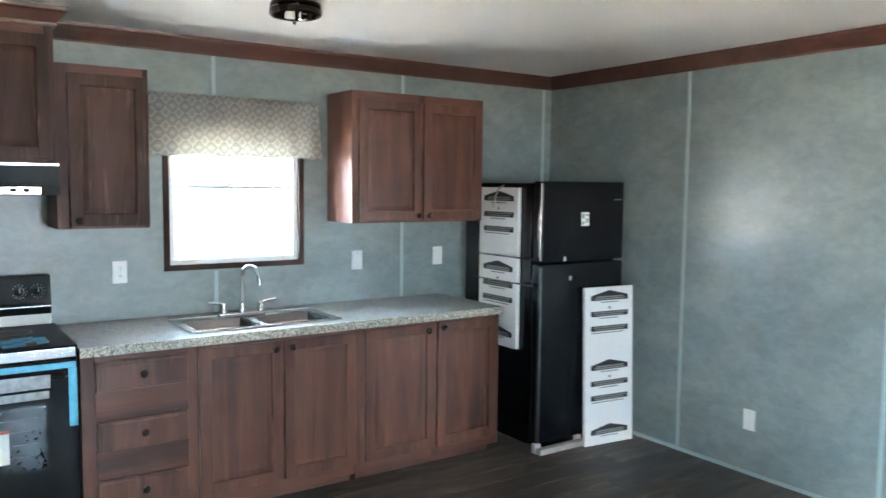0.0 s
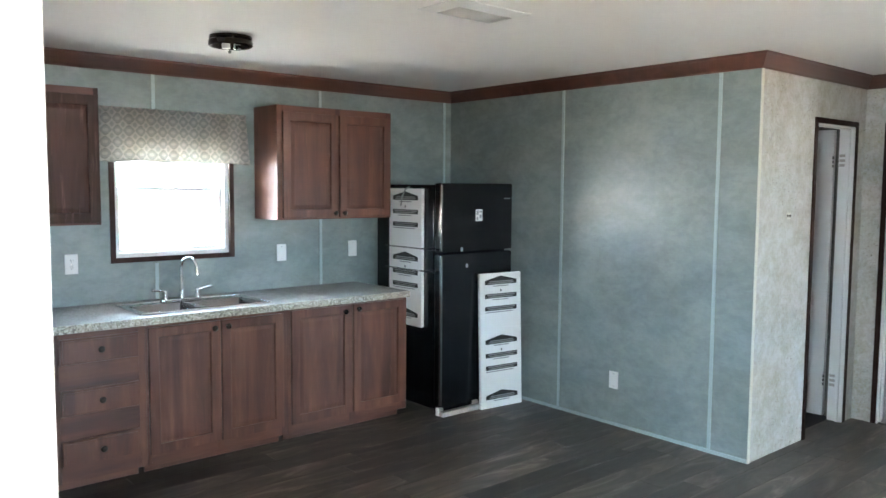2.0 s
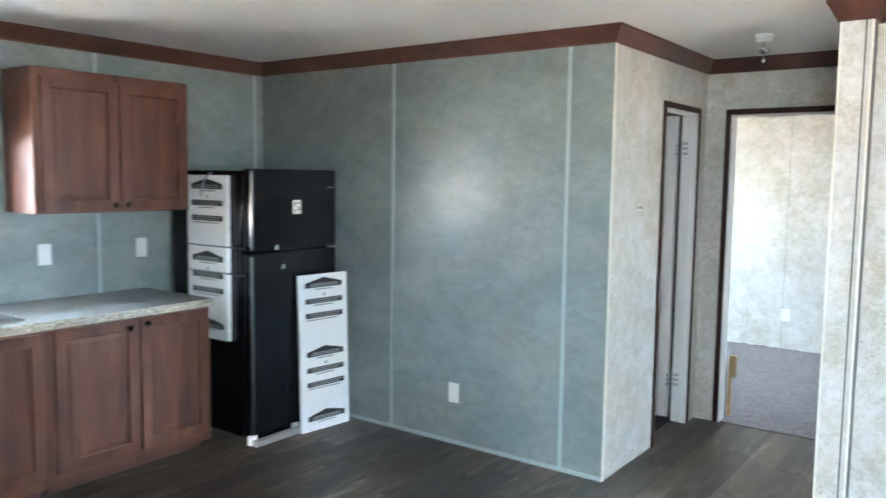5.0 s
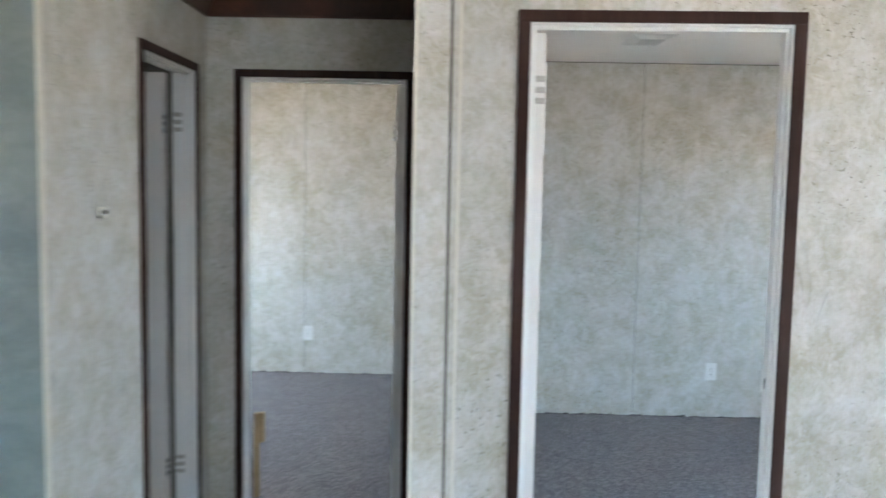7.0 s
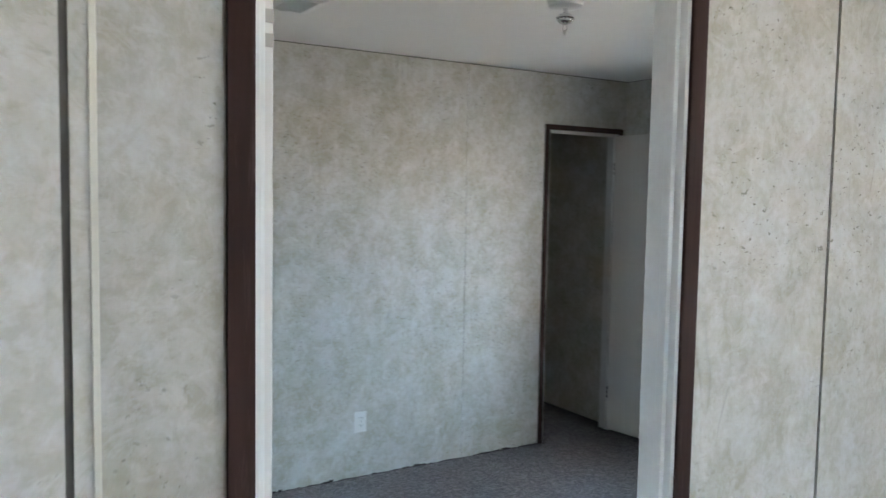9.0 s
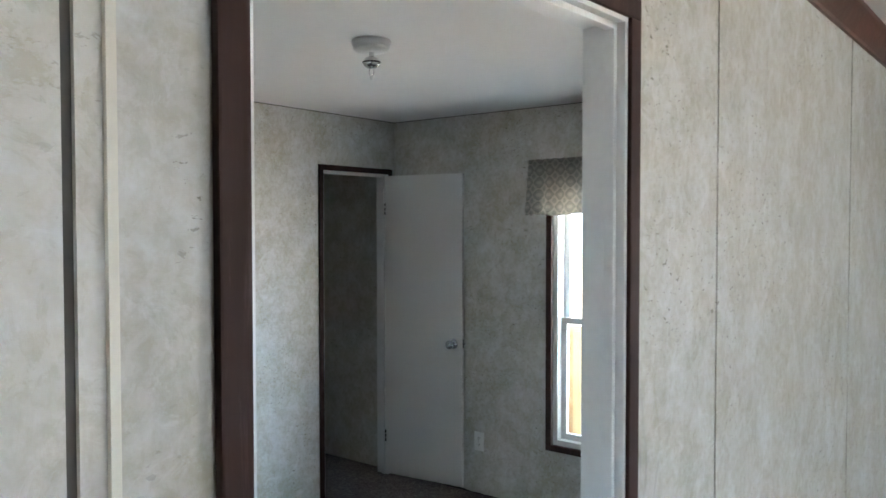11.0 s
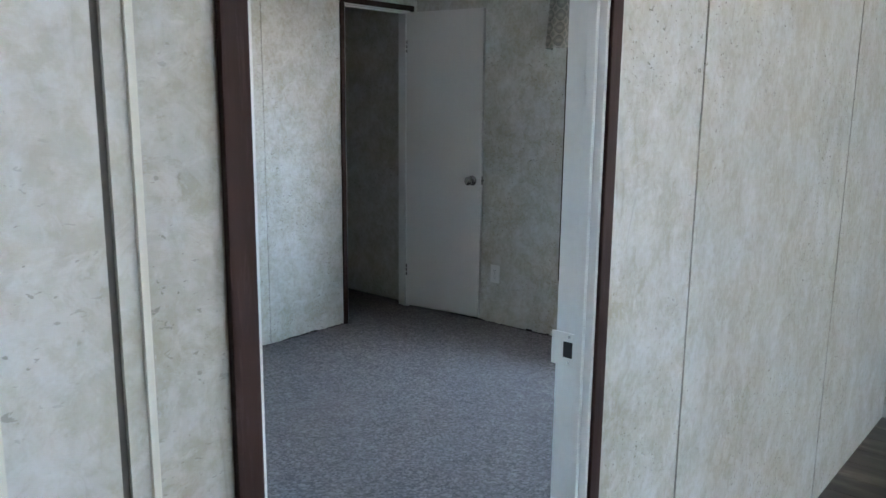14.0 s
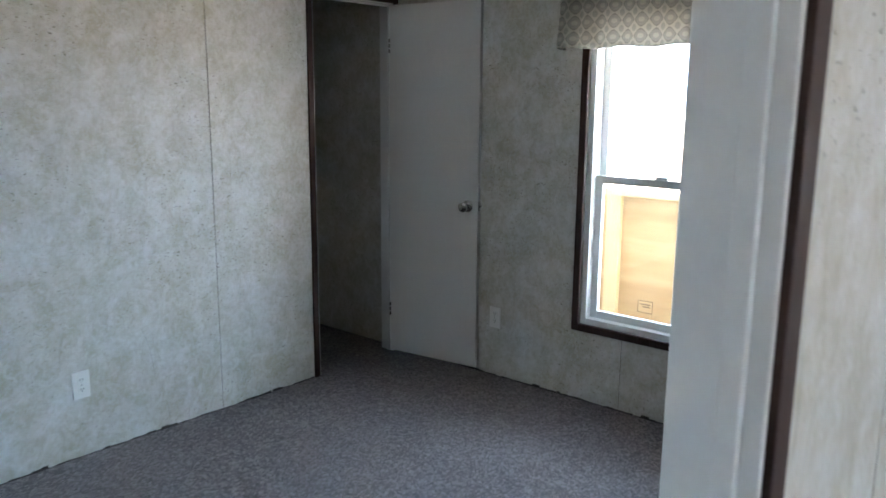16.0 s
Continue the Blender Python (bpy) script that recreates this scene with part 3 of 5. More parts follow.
# ---- doors and windows ----
def casing(name, axis, face, out, hole, wall_thick, label, w=0.034):
    """Jambs and head of a doorway with stops, and dark trim round it."""
    a0, a1, _, top = hole
    root = structure(new(name), label, "door frame")
    j = 0.018
    back = face - out * (wall_thick + 0.004)
    front = face + out * 0.004
    mid = (face + back) / 2

    def bar(n, p, q, f0, f1, u, v, mat, bev=0.002, lab=""):
        bm = bmesh.new()
        if axis == 'x':
            box(bm, f0, f1, p, q, u, v, bev)
        else:
            box(bm, p, q, f0, f1, u, v, bev)
        return part(n, bm, mat, root, lab)
    bar("jamb", a0, a0 + j, back, front, 0, top, M_WHITE, 0.002, "white painted jamb")
    bar("jamb", a1 - j, a1, back, front, 0, top, M_WHITE, 0.002, "white painted jamb")
    bar("head", a0 + j, a1 - j, back, front, top - j, top, M_WHITE)
    s0, s1 = mid - 0.008, mid + 0.026 * out
    bar("stop", a0 + j, a0 + j + 0.010, s0, s1, 0, top - j, M_WHITE)
    bar("stop", a1 - j - 0.010, a1 - j, s0, s1, 0, top - j, M_WHITE)
    bar("stop", a0 + j, a1 - j, s0, s1, top - j - 0.010, top - j, M_WHITE)
    for f, o, k in ((face, out, 0.010), (face - out * (wall_thick + SHEET), -out, -0.006)):
        bar("trim", a0 - w + k, a0 + k, f, f + o * 0.011, 0, top - k, M_TRIM, 0.003, "dark walnut door trim")
        bar("trim", a1 - k, a1 + w - k, f, f + o * 0.011, 0, top - k, M_TRIM, 0.003, "dark walnut door trim")
        bar("trim", a0 - w + k, a1 + w - k, f, f + o * 0.011, top - k, top + w - k, M_TRIM, 0.003, "dark walnut door trim")
    return root


d1 = casing("door_frame_hall", 'y', Y_H, -1, HD, T, "white door frame with thin dark trim")
d2 = casing("door_frame_far_bedroom", 'x', X_E, -1, BD, T, "white door frame with thin dark trim")
d3 = casing("door_frame_bedroom", 'x', X_D, -1, DD, T_D, "white bedroom door frame with distressed dark trim")
d3.matrix_world = SKEW
d4 = casing("door_frame_closet", 'x', X_F, -1, CD, T, "white closet door frame with dark trim")


def hinge_leaves(parent, x, y, z, face):
    """Three leaves of a door hinge let into a jamb, with their screws."""
    for k in (-1, 0, 1):
        bm = bmesh.new()
        if face == 'y':
            box(bm, x - 0.018, x + 0.018, y - 0.0015, y + 0.0015, z + k * 0.032 - 0.009, z + k * 0.032 + 0.009, 0.001)
            cyl(bm, (x + k * 0.008, y - 0.0015, z + k * 0.032), 0.0035, 0.003, 0.003, 'y', 10)
        else:
            box(bm, x - 0.0015, x + 0.0015, y - 0.018, y + 0.018, z + k * 0.032 - 0.009, z + k * 0.032 + 0.009, 0.001)
            cyl(bm, (x - 0.0015, y + k * 0.008, z + k * 0.032), 0.0035, 0.003, 0.003, 'x', 10)
        part("hinge", bm, M_HINGE, parent, "small dull steel hinge leaf")


def knob_set(parent, m):
    """A round door knob with its rose on both sides, and the latch in the door's edge."""
    for side in (1, -1):
        bm = lathe(bmesh.new(), (0, 0, 0), [(0.032, 0.0), (0.032, 0.004), (0.026, 0.010), (0.013, 0.014), (0.012, 0.030), (0.020, 0.036), (0.027, 0.046), (0.027, 0.056), (0.020, 0.064), (0.008, 0.067)], 24)
        bmesh.ops.transform(bm, matrix=m @ Matrix.Translation((0, side * 0.018, 0)) @ Matrix.Rotation(radians(-90 * side), 4, 'X'), verts=bm.verts[:])
        part("knob", bm, M_STEEL, parent, "satin nickel door knob", True)


def door_leaf(name, hinge, angle, width, label, height=1.955, z0=0.030, knob=True, flip=1):
    """A flush door leaf that turns about its hinge; angle is the way it points, in degrees from +x."""
    root = tagged(new(name), label, "door", kind="structure")
    root.matrix_world = Matrix.Translation((hinge[0], hinge[1], 0)) @ Matrix.Rotation(radians(angle), 4, 'Z')
    bm = box(bmesh.new(), 0, width, -0.018, 0.018, z0, z0 + height, 0.002)
    leaf = part("leaf", bm, M_DOOR, root)
    if knob:
        knob_set(root, Matrix.Translation((width - 0.062, 0, 0.925)))
        bm = box(bmesh.new(), width - 0.001, width + 0.002, -0.011, 0.011, 0.90, 0.955, 0.001)
        cyl(bm, (width + 0.006, 0, 0.9275), 0.008, 0.006, 0.012, 'x', 12)
        part("latch", bm, M_STEEL, root)
    for z in (0.28, 1.77):
        bm = bmesh.new()
        for k in (-1, 0, 1):
            cyl(bm, (0.0, flip * 0.020, z + k * 0.028), 0.006, 0.006, 0.020, 'z', 12)
        part("hinge", bm, M_STEEL, root)
    return root


closet_door = door_leaf("door_closet", (6.815, -2.998), 188.0, 0.575, "white flush closet door standing open", flip=-1)
hall_door = door_leaf("door_wash_room", (4.985, 1.800), 92.0, 0.55, "pale grey flush door opened into the wash room", knob=True)
far_door = door_leaf("door_far_bedroom", (5.285, 0.825), -8.0, 0.70, "white flush door opened into the far bedroom")
bed_door = door_leaf("door_bedroom", (3.985, 0.319), 2.0, 0.70, "white flush bedroom door standing open")
for z in (1.820, 0.28):
    hinge_leaves(bed_door, -0.0015, 0.0, z, 'x')
bm = box(bmesh.new(), X_D + 0.018, X_D + 0.083, DD[0] + 0.0182, DD[0] + 0.0202, 0.937, 1.002, 0.0008)
strike = part("strike_plate", bm, M_PLATE, d3, "pale metal strike plate")
part("latch_hole", box(bmesh.new(), X_D + 0.036, X_D + 0.056, DD[0] + 0.0203, DD[0] + 0.0209, 0.954, 0.985), M_INK, strike)
for z in (0.944, 0.995):
    part("screw", lathe(bmesh.new(), (X_D + 0.044, DD[0] + 0.0202, z), [(0.0035, 0), (0.003, 0.001)], 10, 'y'), M_STEEL, strike)
hinge_leaves(d1, HD[1] - 0.0185, Y_H + 0.07, 1.78, 'x')
hinge_leaves(d1, HD[1] - 0.0185, Y_H + 0.07, 0.28, 'x')
hinge_leaves(d2, X_E + 0.07, BD[0] + 0.0185, 1.78, 'y')
hinge_leaves(d2, X_E + 0.07, BD[0] + 0.0185, 0.28, 'y')


def window(name, axis_x0, axis_x1, z0, z1, face, out, label, rail=None, trim=0.040, s=0.036):
    """A vinyl sash window in a wall that runs along x, with dark inner trim."""
    root = structure(new(name), label, "window")
    f0, f1 = face - out * 0.13, face - out * 0.02

    def fr(n, p, q, u, v, g0, g1, mat, bev=0.002, parent=root, lab=""):
        return part(n, box(bmesh.new(), p, q, min(g0, g1), max(g0, g1), u, v, bev), mat, parent, lab)
    w = 0.030
    for n, p, q, u, v in (("frame_side", axis_x0, axis_x0 + w, z0, z1), ("frame_side", axis_x1 - w, axis_x1, z0, z1), ("frame_sill", axis_x0 + w, axis_x1 - w, z0, z0 + w), ("frame_head", axis_x0 + w, axis_x1 - w, z1 - w, z1)):
        fr(n, p, q, u, v, f0, f1, M_WHITE)
    mid = rail or (z0 + z1) / 2
    for n, lo, hi, g in (("lower_sash", z0 + w, mid + 0.02, face - out * 0.075), ("upper_sash", mid - 0.02, z1 - w, face - out * 0.110)):
        bm = bmesh.new()
        p, q = axis_x0 + w, axis_x1 - w
        g0, g1 = g - 0.014, g + 0.014
        for a, b, u, v in ((p, p + s, lo, hi), (q - s, q, lo, hi), (p + s, q - s, lo, lo + s), (p + s, q - s, hi - s, hi)):
            box(bm, a, b, g0, g1, u, v, 0.003)
        sash = part(n, bm, M_WHITE, root, "white vinyl sash")
        pane = part("pane", box(bmesh.new(), p + s, q - s, g - 0.002, g + 0.002, lo + s, hi - s), M_GLASS, sash)
        pane.visible_shadow = False
    lock = part("sash_lock", box(bmesh.new(), (axis_x0 + axis_x1) / 2 - 0.03, (axis_x0 + axis_x1) / 2 + 0.03, face - out * 0.08 - 0.012, face - out * 0.08 + 0.012, mid + 0.02, mid + 0.034, 0.003), M_WHITE, root)
    t0, t1 = (face, face + out * 0.012)
    for p, q, u, v in ((axis_x0 - trim, axis_x0 + 0.004, z0 - trim, z1 + trim), (axis_x1 - 0.004, axis_x1 + trim, z0 - trim, z1 + trim), (axis_x0 + 0.004, axis_x1 - 0.004, z0 - trim, z0 + 0.004), (axis_x0 + 0.004, axis_x1 - 0.004, z1 - 0.004, z1 + trim)):
        fr("trim", p, q, u, v, t0, t1, M_TRIM, 0.003, root, "dark walnut window trim")
    return root


window("window_kitchen", *KW, Y_K, -1, "white vinyl sash window over the sink, blown out by daylight", 1.55, 0.027, 0.022)
window("window_bedroom", *SW, Y_S, 1, "white vinyl sash window with dark trim", 1.115, 0.032)
window("window_living_unseen", *LW1, Y_S, 1, "white vinyl sash window of the living room")
# window out of view, sized for the daylight that the far bedroom needs
window("window_far_bedroom_unseen", *R1W, Y_K, -1, "white vinyl sash window of the far bedroom")
# glass door out of view, added in the west wall to light the rooms
gd = structure(new("door_glass_unseen"), "unseen white framed glass door, added to let in light from the west", "door")
bm = bmesh.new()
for y0, y1, z0, z1 in ((WD[0], WD[0] + 0.07, 0, 2.05), (WD[1] - 0.07, WD[1], 0, 2.05), (WD[0] + 0.07, WD[1] - 0.07, 1.98, 2.05), (WD[0] + 0.07, WD[1] - 0.07, 0, 0.08), (-1.27, -1.19, 0.08, 1.98)):
    box(bm, X_W - 0.09, X_W - 0.04, y0, y1, z0, z1, 0.003)
part("frame", bm, M_WHITE, gd)
for y0, y1 in ((WD[0] + 0.07, -1.27), (-1.19, WD[1] - 0.07)):
    pane = bx("pane", (X_W - 0.068, X_W - 0.062, y0, y1, 0.08, 1.98), M_GLASS, gd)
    pane.visible_shadow = False
# ---- outside ----
structure(bx("ground", (-600, 600, -600, 600, -0.75, -0.65), M_EARTH), "bare trodden earth round the house", "ground")


# ---- kitchen ----
def speckle(name, stops, cell, fine, rough):
    m, nt, b = nodes_of(name)
    v = coords(nt)
    vo = node(nt, "ShaderNodeTexVoronoi", Scale=cell)
    nt.links.new(v, vo.inputs["Vector"])
    c = ramp(nt, vo.outputs["Color"], list(zip((0.14, 0.38, 0.62, 0.90), stops)))
    c = mix(nt, fine, c, ramp(nt, noise_tex(nt, v, 60, 3), [(0.3, stops[1]), (0.7, stops[2])]))
    nt.links.new(c, b.inputs["Base Color"])
    b.inputs["Roughness"].default_value = rough
    return m


# top greyer and less speckled than its edge, with grazing reflection put into the colour
M_SPECK = speckle("speckled_laminate", ((0.13, 0.125, 0.12), (0.22, 0.215, 0.21), (0.29, 0.285, 0.275), (0.40, 0.39, 0.37)), 170.0, 0.45, 0.26)
M_EDGE = speckle("speckled_edge_band", ((0.05, 0.042, 0.032), (0.24, 0.21, 0.165), (0.42, 0.38, 0.31), (0.66, 0.62, 0.53)), 140.0, 0.25, 0.35)
M_FILM = plain("blue_film", (0.10, 0.42, 0.60), 0.25, amount=0.2, grain=25)
M_PAPER = plain("paper", (0.72, 0.71, 0.67), 0.7, amount=0.04)
M_OVEN = plain("oven_glass", (0.012, 0.014, 0.018), 0.05, amount=0.1, bumpy=0)
M_RED = plain("red_print", (0.45, 0.03, 0.02), 0.6, bumpy=0)
M_TAPE = plain("clear_tape", (0.34, 0.35, 0.35), 0.2, amount=0.35, grain=35, bumpy=0.6)
M_CARD = plain("cardboard", (0.36, 0.24, 0.12), 0.8, grain=30, amount=0.15)
M_GREYWOOD = plain("grey_skid", (0.30, 0.28, 0.26), 0.8, amount=0.2)


def cab_door(name, parent, x0, x1, z0, z1, y, knob=None, rail=0.055, mat=M_CAB):
    """A frame-and-panel cabinet front that looks to -y; its back lies at y."""
    bm = bmesh.new()
    f, t = y - 0.019, 0.019
    box(bm, x0, x0 + rail, f, y, z0, z1, 0.004)
    box(bm, x1 - rail, x1, f, y, z0, z1, 0.004)
    box(bm, x0 + rail - 0.001, x1 - rail + 0.001, f, y, z0, z0 + rail, 0.004)
    box(bm, x0 + rail - 0.001, x1 - rail + 0.001, f, y, z1 - rail, z1, 0.004)
    d = part(name, bm, mat, parent)
    a0, a1, c0, c1 = x0 + rail - 0.002, x1 - rail + 0.002, z0 + rail - 0.002, z1 - rail + 0.002
    bm = bmesh.new()
    ring = [[bm.verts.new((u, w, v)) for u, v in ((p0, q0), (p1, q0), (p1, q1), (p0, q1))] for p0, p1, q0, q1, w in
            ((a0, a1, c0, c1, y - 0.004), (a0, a1, c0, c1, f + 0.005), (a0 + 0.007, a1 - 0.007, c0 + 0.007, c1 - 0.007, f + 0.011), (a0 + 0.030, a1 - 0.030, c0 + 0.030, c1 - 0.030, f + 0.007))]
    for a, b in zip(ring, ring[1:]):
        for k in range(4):
            bm.faces.new((a[k], a[(k + 1) % 4], b[(k + 1) % 4], b[k]))
    bm.faces.new(ring[-1])
    bm.faces.new(ring[0][::-1])
    part("door_panel", bm, mat, d)
    if knob:
        cabinet_knob(d, knob[0], f, knob[1])
    return d


def cabinet_knob(parent, x, y, z):
    bm = lathe(bmesh.new(), (x, y, z), [(0.010, 0.0), (0.007, 0.004), (0.007, 0.011), (0.015, 0.015), (0.0170, 0.021), (0.013, 0.026), (0.006, 0.029)], 18, '-y')
    return part("knob", bm, M_BRONZE, parent, "dark bronze cabinet knob", True)


def drawer(parent, x0, x1, z0, z1, y):
    bm = box(bmesh.new(), x0, x1, y - 0.014, y, z0, z1, 0.003)
    box(bm, x0 + 0.012, x1 - 0.012, y - 0.019, y - 0.013, z0 + 0.012, z1 - 0.012, 0.004)
    d = part("drawer_front", bm, M_CAB, parent)
    cabinet_knob(d, (x0 + x1) / 2, y - 0.019, (z0 + z1) / 2)
    return d


def cab_body(parent, x0, x1, y0, y1, z0, z1, stiles, rails, toe=0.0, mat=M_CAB):
    """A carcass with a face frame at y0. stiles and rails: (from, to)."""
    bm = box(bmesh.new(), x0, x1, y0 + 0.020, y1, z0 + toe, z1)
    part("body", bm, mat, parent)
    for a, b in stiles:
        part("face_frame_stile", box(bmesh.new(), a, b, y0, y0 + 0.0195, z0 + toe, z1, 0.0015), mat, parent)
    for u, v in rails:
        for (a, b), (c, d) in zip(stiles, stiles[1:]):
            part("face_frame_rail", box(bmesh.new(), b + 0.0005, c - 0.0005, y0 + 0.0005, y0 + 0.0195, u, v, 0.001), M_CAB_X, parent)
    if toe:
        part("toe_kick", box(bmesh.new(), x0 + 0.002, x1 - 0.03, y0 + 0.065, y0 + 0.085, z0, z0 + toe + 0.001), M_CAB_X, parent)


M_CAB_X = wood("cabinet_maple_print_flat", (0.023, 0.0080, 0.0053), (0.076, 0.0265, 0.0160), (0.155, 0.060, 0.037), 0.42, 'x', 0.9, wear=0.10, spec=0.3)
Y_B, BASE_TOP, CTR = 3.690, 0.838, 0.876
GB = "kitchen base cabinets"

c1 = thing("drawer_cabinet", "reddish brown base cabinet with three drawers", "cabinet", GB)
cab_body(c1, 0.530, 1.022, Y_B, Y_K, 0, BASE_TOP, [(0.530, 0.585), (0.985, 1.022)], [(0.806, 0.838), (0.540, 0.668), (0.278, 0.400), (0.055, 0.140)], 0.055)
for z0, z1 in ((0.672, 0.802), (0.405, 0.536), (0.144, 0.274)):
    drawer(c1, 0.590, 0.980, z0, z1, Y_B)
c2 = thing("sink_cabinet", "reddish brown two-door sink base cabinet", "cabinet", GB)
cab_body(c2, 1.023, 1.884, Y_B, Y_K, 0, BASE_TOP, [(1.023, 1.044), (1.430, 1.470), (1.842, 1.884)], [(0.805, 0.838), (0.055, 0.125)], 0.055)
cab_door("door", c2, 1.034, 1.443, 0.112, 0.815, Y_B, (1.405, 0.775))
cab_door("door", c2, 1.452, 1.850, 0.112, 0.815, Y_B, (1.487, 0.780))
c3 = thing("base_cabinet", "reddish brown two-door base cabinet beside the refrigerator", "cabinet", GB)
cab_body(c3, 1.885, 2.805, Y_B, Y_K, 0, BASE_TOP, [(1.885, 1.915), (2.335, 2.385), (2.765, 2.805)], [(0.805, 0.838), (0.055, 0.125)], 0.055)
cab_door("door", c3, 1.906, 2.345, 0.112, 0.822, Y_B, (2.290, 0.782))
cab_door("door", c3, 2.362, 2.778, 0.112, 0.822, Y_B, (2.392, 0.790))


def worktop():
    """A laminate top with a hole for the sink."""
    x0, x1, y0, y1 = 0.524, 2.812, 3.655, Y_K - 0.002
    h = (1.045, 1.775, 3.765, 4.125)
    root = thing("countertop", "grey speckled laminate worktop with a pale edge", "worktop")
    bm = bmesh.new()
    lo, hi = BASE_TOP + 0.001, CTR
    oc = [(x0, y0 + 0.0042), (x1 - 0.0042, y0 + 0.0042), (x1 - 0.0042, y1), (x0, y1)]
    ic = [(h[0], h[2]), (h[1], h[2]), (h[1], h[3]), (h[0], h[3])]
    ol, oh, il, ih = ([bm.verts.new((x, y, z)) for x, y in c] for c, z in ((oc, lo), (oc, hi), (ic, lo), (ic, hi)))
    for k in range(4):
        j = (k + 1) % 4
        for q in ((oh[k], oh[j], ih[j], ih[k]), (ol[k], ol[j], il[j], il[k]), (ol[k], ol[j], oh[j], oh[k]), (il[k], il[j], ih[j], ih[k])):
            bm.faces.new(q)
    part("top", bm, M_SPECK, root)
    part("front_edge", box(bmesh.new(), x0, x1, y0, y0 + 0.004, BASE_TOP - 0.004, CTR, 0.0015), M_EDGE, root, "pale speckled edge band")
    part("end_edge", box(bmesh.new(), x1 - 0.004, x1, y0 + 0.0045, y1, BASE_TOP - 0.004, CTR, 0.0015), M_EDGE, root)
    return h


HOLE = worktop()


def sink():
    root = thing("double_sink", "stainless steel double-bowl drop-in sink", "sink")
    z = CTR
    x0, x1, y0, y1 = 1.020, 1.800, 3.740, 4.150
    mid = 1.395
    bowls = ((1.060, mid - 0.018), (mid + 0.018, 1.760))
    by0, by1 = 3.775, 4.055
    bm = bmesh.new()
    for a, b, c, d in ((x0, x1, y0, by0), (x0, x1, by1, y1), (x0, bowls[0][0], by0, by1), (bowls[0][1], bowls[1][0], by0, by1), (bowls[1][1], x1, by0, by1)):
        box(bm, a, b, c, d, z + 0.0005, z + 0.006)
    rim = part("rim", bm, M_STEEL, root)
    tube_bm = tube(bmesh.new(), [(x0, y0, z + 0.005), (x1, y0, z + 0.005), (x1, y1, z + 0.005), (x0, y1, z + 0.005), (x0, y0, z + 0.005)], 0.005, 8)
    part("rim_bead", tube_bm, M_CHROME, root, smooth=True)
    for a, b in bowls:
        bm = bmesh.new()
        rings = []
        for inset, h in ((0, 0.006), (0.006, -0.004), (0.014, -0.12), (0.040, -0.155), (0.120, -0.160)):
            ring = []
            for k in range(32):
                th = 2 * math.pi * k / 32
                cx, cy = math.cos(th), math.sin(th)
                q = max(abs(cx), abs(cy)) ** 0.72
                hx, hy = (b - a) / 2 - inset, (by1 - by0) / 2 - inset
                ring.append(bm.verts.new(((a + b) / 2 + hx * cx / q if abs(cx) <= 1 else 0, (by0 + by1) / 2 + hy * cy / q, z + h)))
            for v in ring:
                v.co.x = min(max(v.co.x, a + inset), b - inset)
                v.co.y = min(max(v.co.y, by0 + inset), by1 - inset)
            rings.append(ring)
        for r0, r1 in zip(rings, rings[1:]):
            for k in range(32):
                bm.faces.new((r0[k], r0[(k + 1) % 32], r1[(k + 1) % 32], r1[k]))
        bm.faces.new(rings[-1])
        # bowl steel darker than the rim, with its dark reflections put into the colour
        bowl = part("bowl", bm, M_STEELDARK, root, smooth=True)
        part("drain", lathe(bmesh.new(), ((a + b) / 2, (by0 + by1) / 2, z - 0.1595), [(0.040, 0), (0.040, 0.003), (0.030, 0.004), (0.026, 0.001), (0.004, 0.001)], 24), M_CHROME, bowl, smooth=True)


sink()


def faucet():
    z, y, x = CTR + 0.006, 4.105, 1.395
    root = thing("faucet", "chrome gooseneck kitchen faucet with two lever handles", "faucet", at=(0, 0, 0))
    part("deck_plate", box(bmesh.new(), x - 0.125, x + 0.125, y - 0.024, y + 0.024, z + 0.0005, z + 0.018, 0.007), M_CHROME, root)
    pts = [(x, y, z + 0.016), (x, y, z + 0.20)]
    for k in range(1, 12):
        th = math.pi * k / 11
        pts.append((x + 0.032 * (1 - math.cos(th)) * 0.75, y - 0.060 * (1 - math.cos(th)), z + 0.20 + 0.065 * math.sin(th)))
    pts.append((pts[-1][0] + 0.002, pts[-1][1] - 0.004, z + 0.165))
    part("spout", tube(bmesh.new(), pts, 0.0105, 14), M_CHROME, root, smooth=True)
    part("spout_collar", lathe(bmesh.new(), (x, y, z + 0.016), [(0.019, 0), (0.019, 0.012), (0.013, 0.035), (0.0125, 0.05)], 20), M_CHROME, root, smooth=True)
    for sx in (-1, 1):
        cx = x + sx * 0.100
        h = part("handle", lathe(bmesh.new(), (cx, y, z + 0.016), [(0.021, 0), (0.021, 0.010), (0.013, 0.028), (0.016, 0.044), (0.010, 0.056)], 20), M_CHROME, root, smooth=True)
        part("lever", tube(bmesh.new(), [(cx, y, z + 0.058), (cx + sx * 0.02, y - 0.004, z + 0.070), (cx + sx * 0.085, y - 0.012, z + 0.080)], 0.0075, 10), M_CHROME, h, smooth=True)


faucet()

# wall cabinets
Y_U = 4.011
GU = "kitchen wall cabinets"
u1 = thing("wall_cabinet", "reddish brown two-door wall cabinet over the worktop", "cabinet", GU)
cab_body(u1, 2.000, 2.908, Y_U, Y_K, 1.363, 2.104, [(2.000, 2.042), (2.440, 2.480), (2.870, 2.908)], [(2.050, 2.104), (1.363, 1.392)])
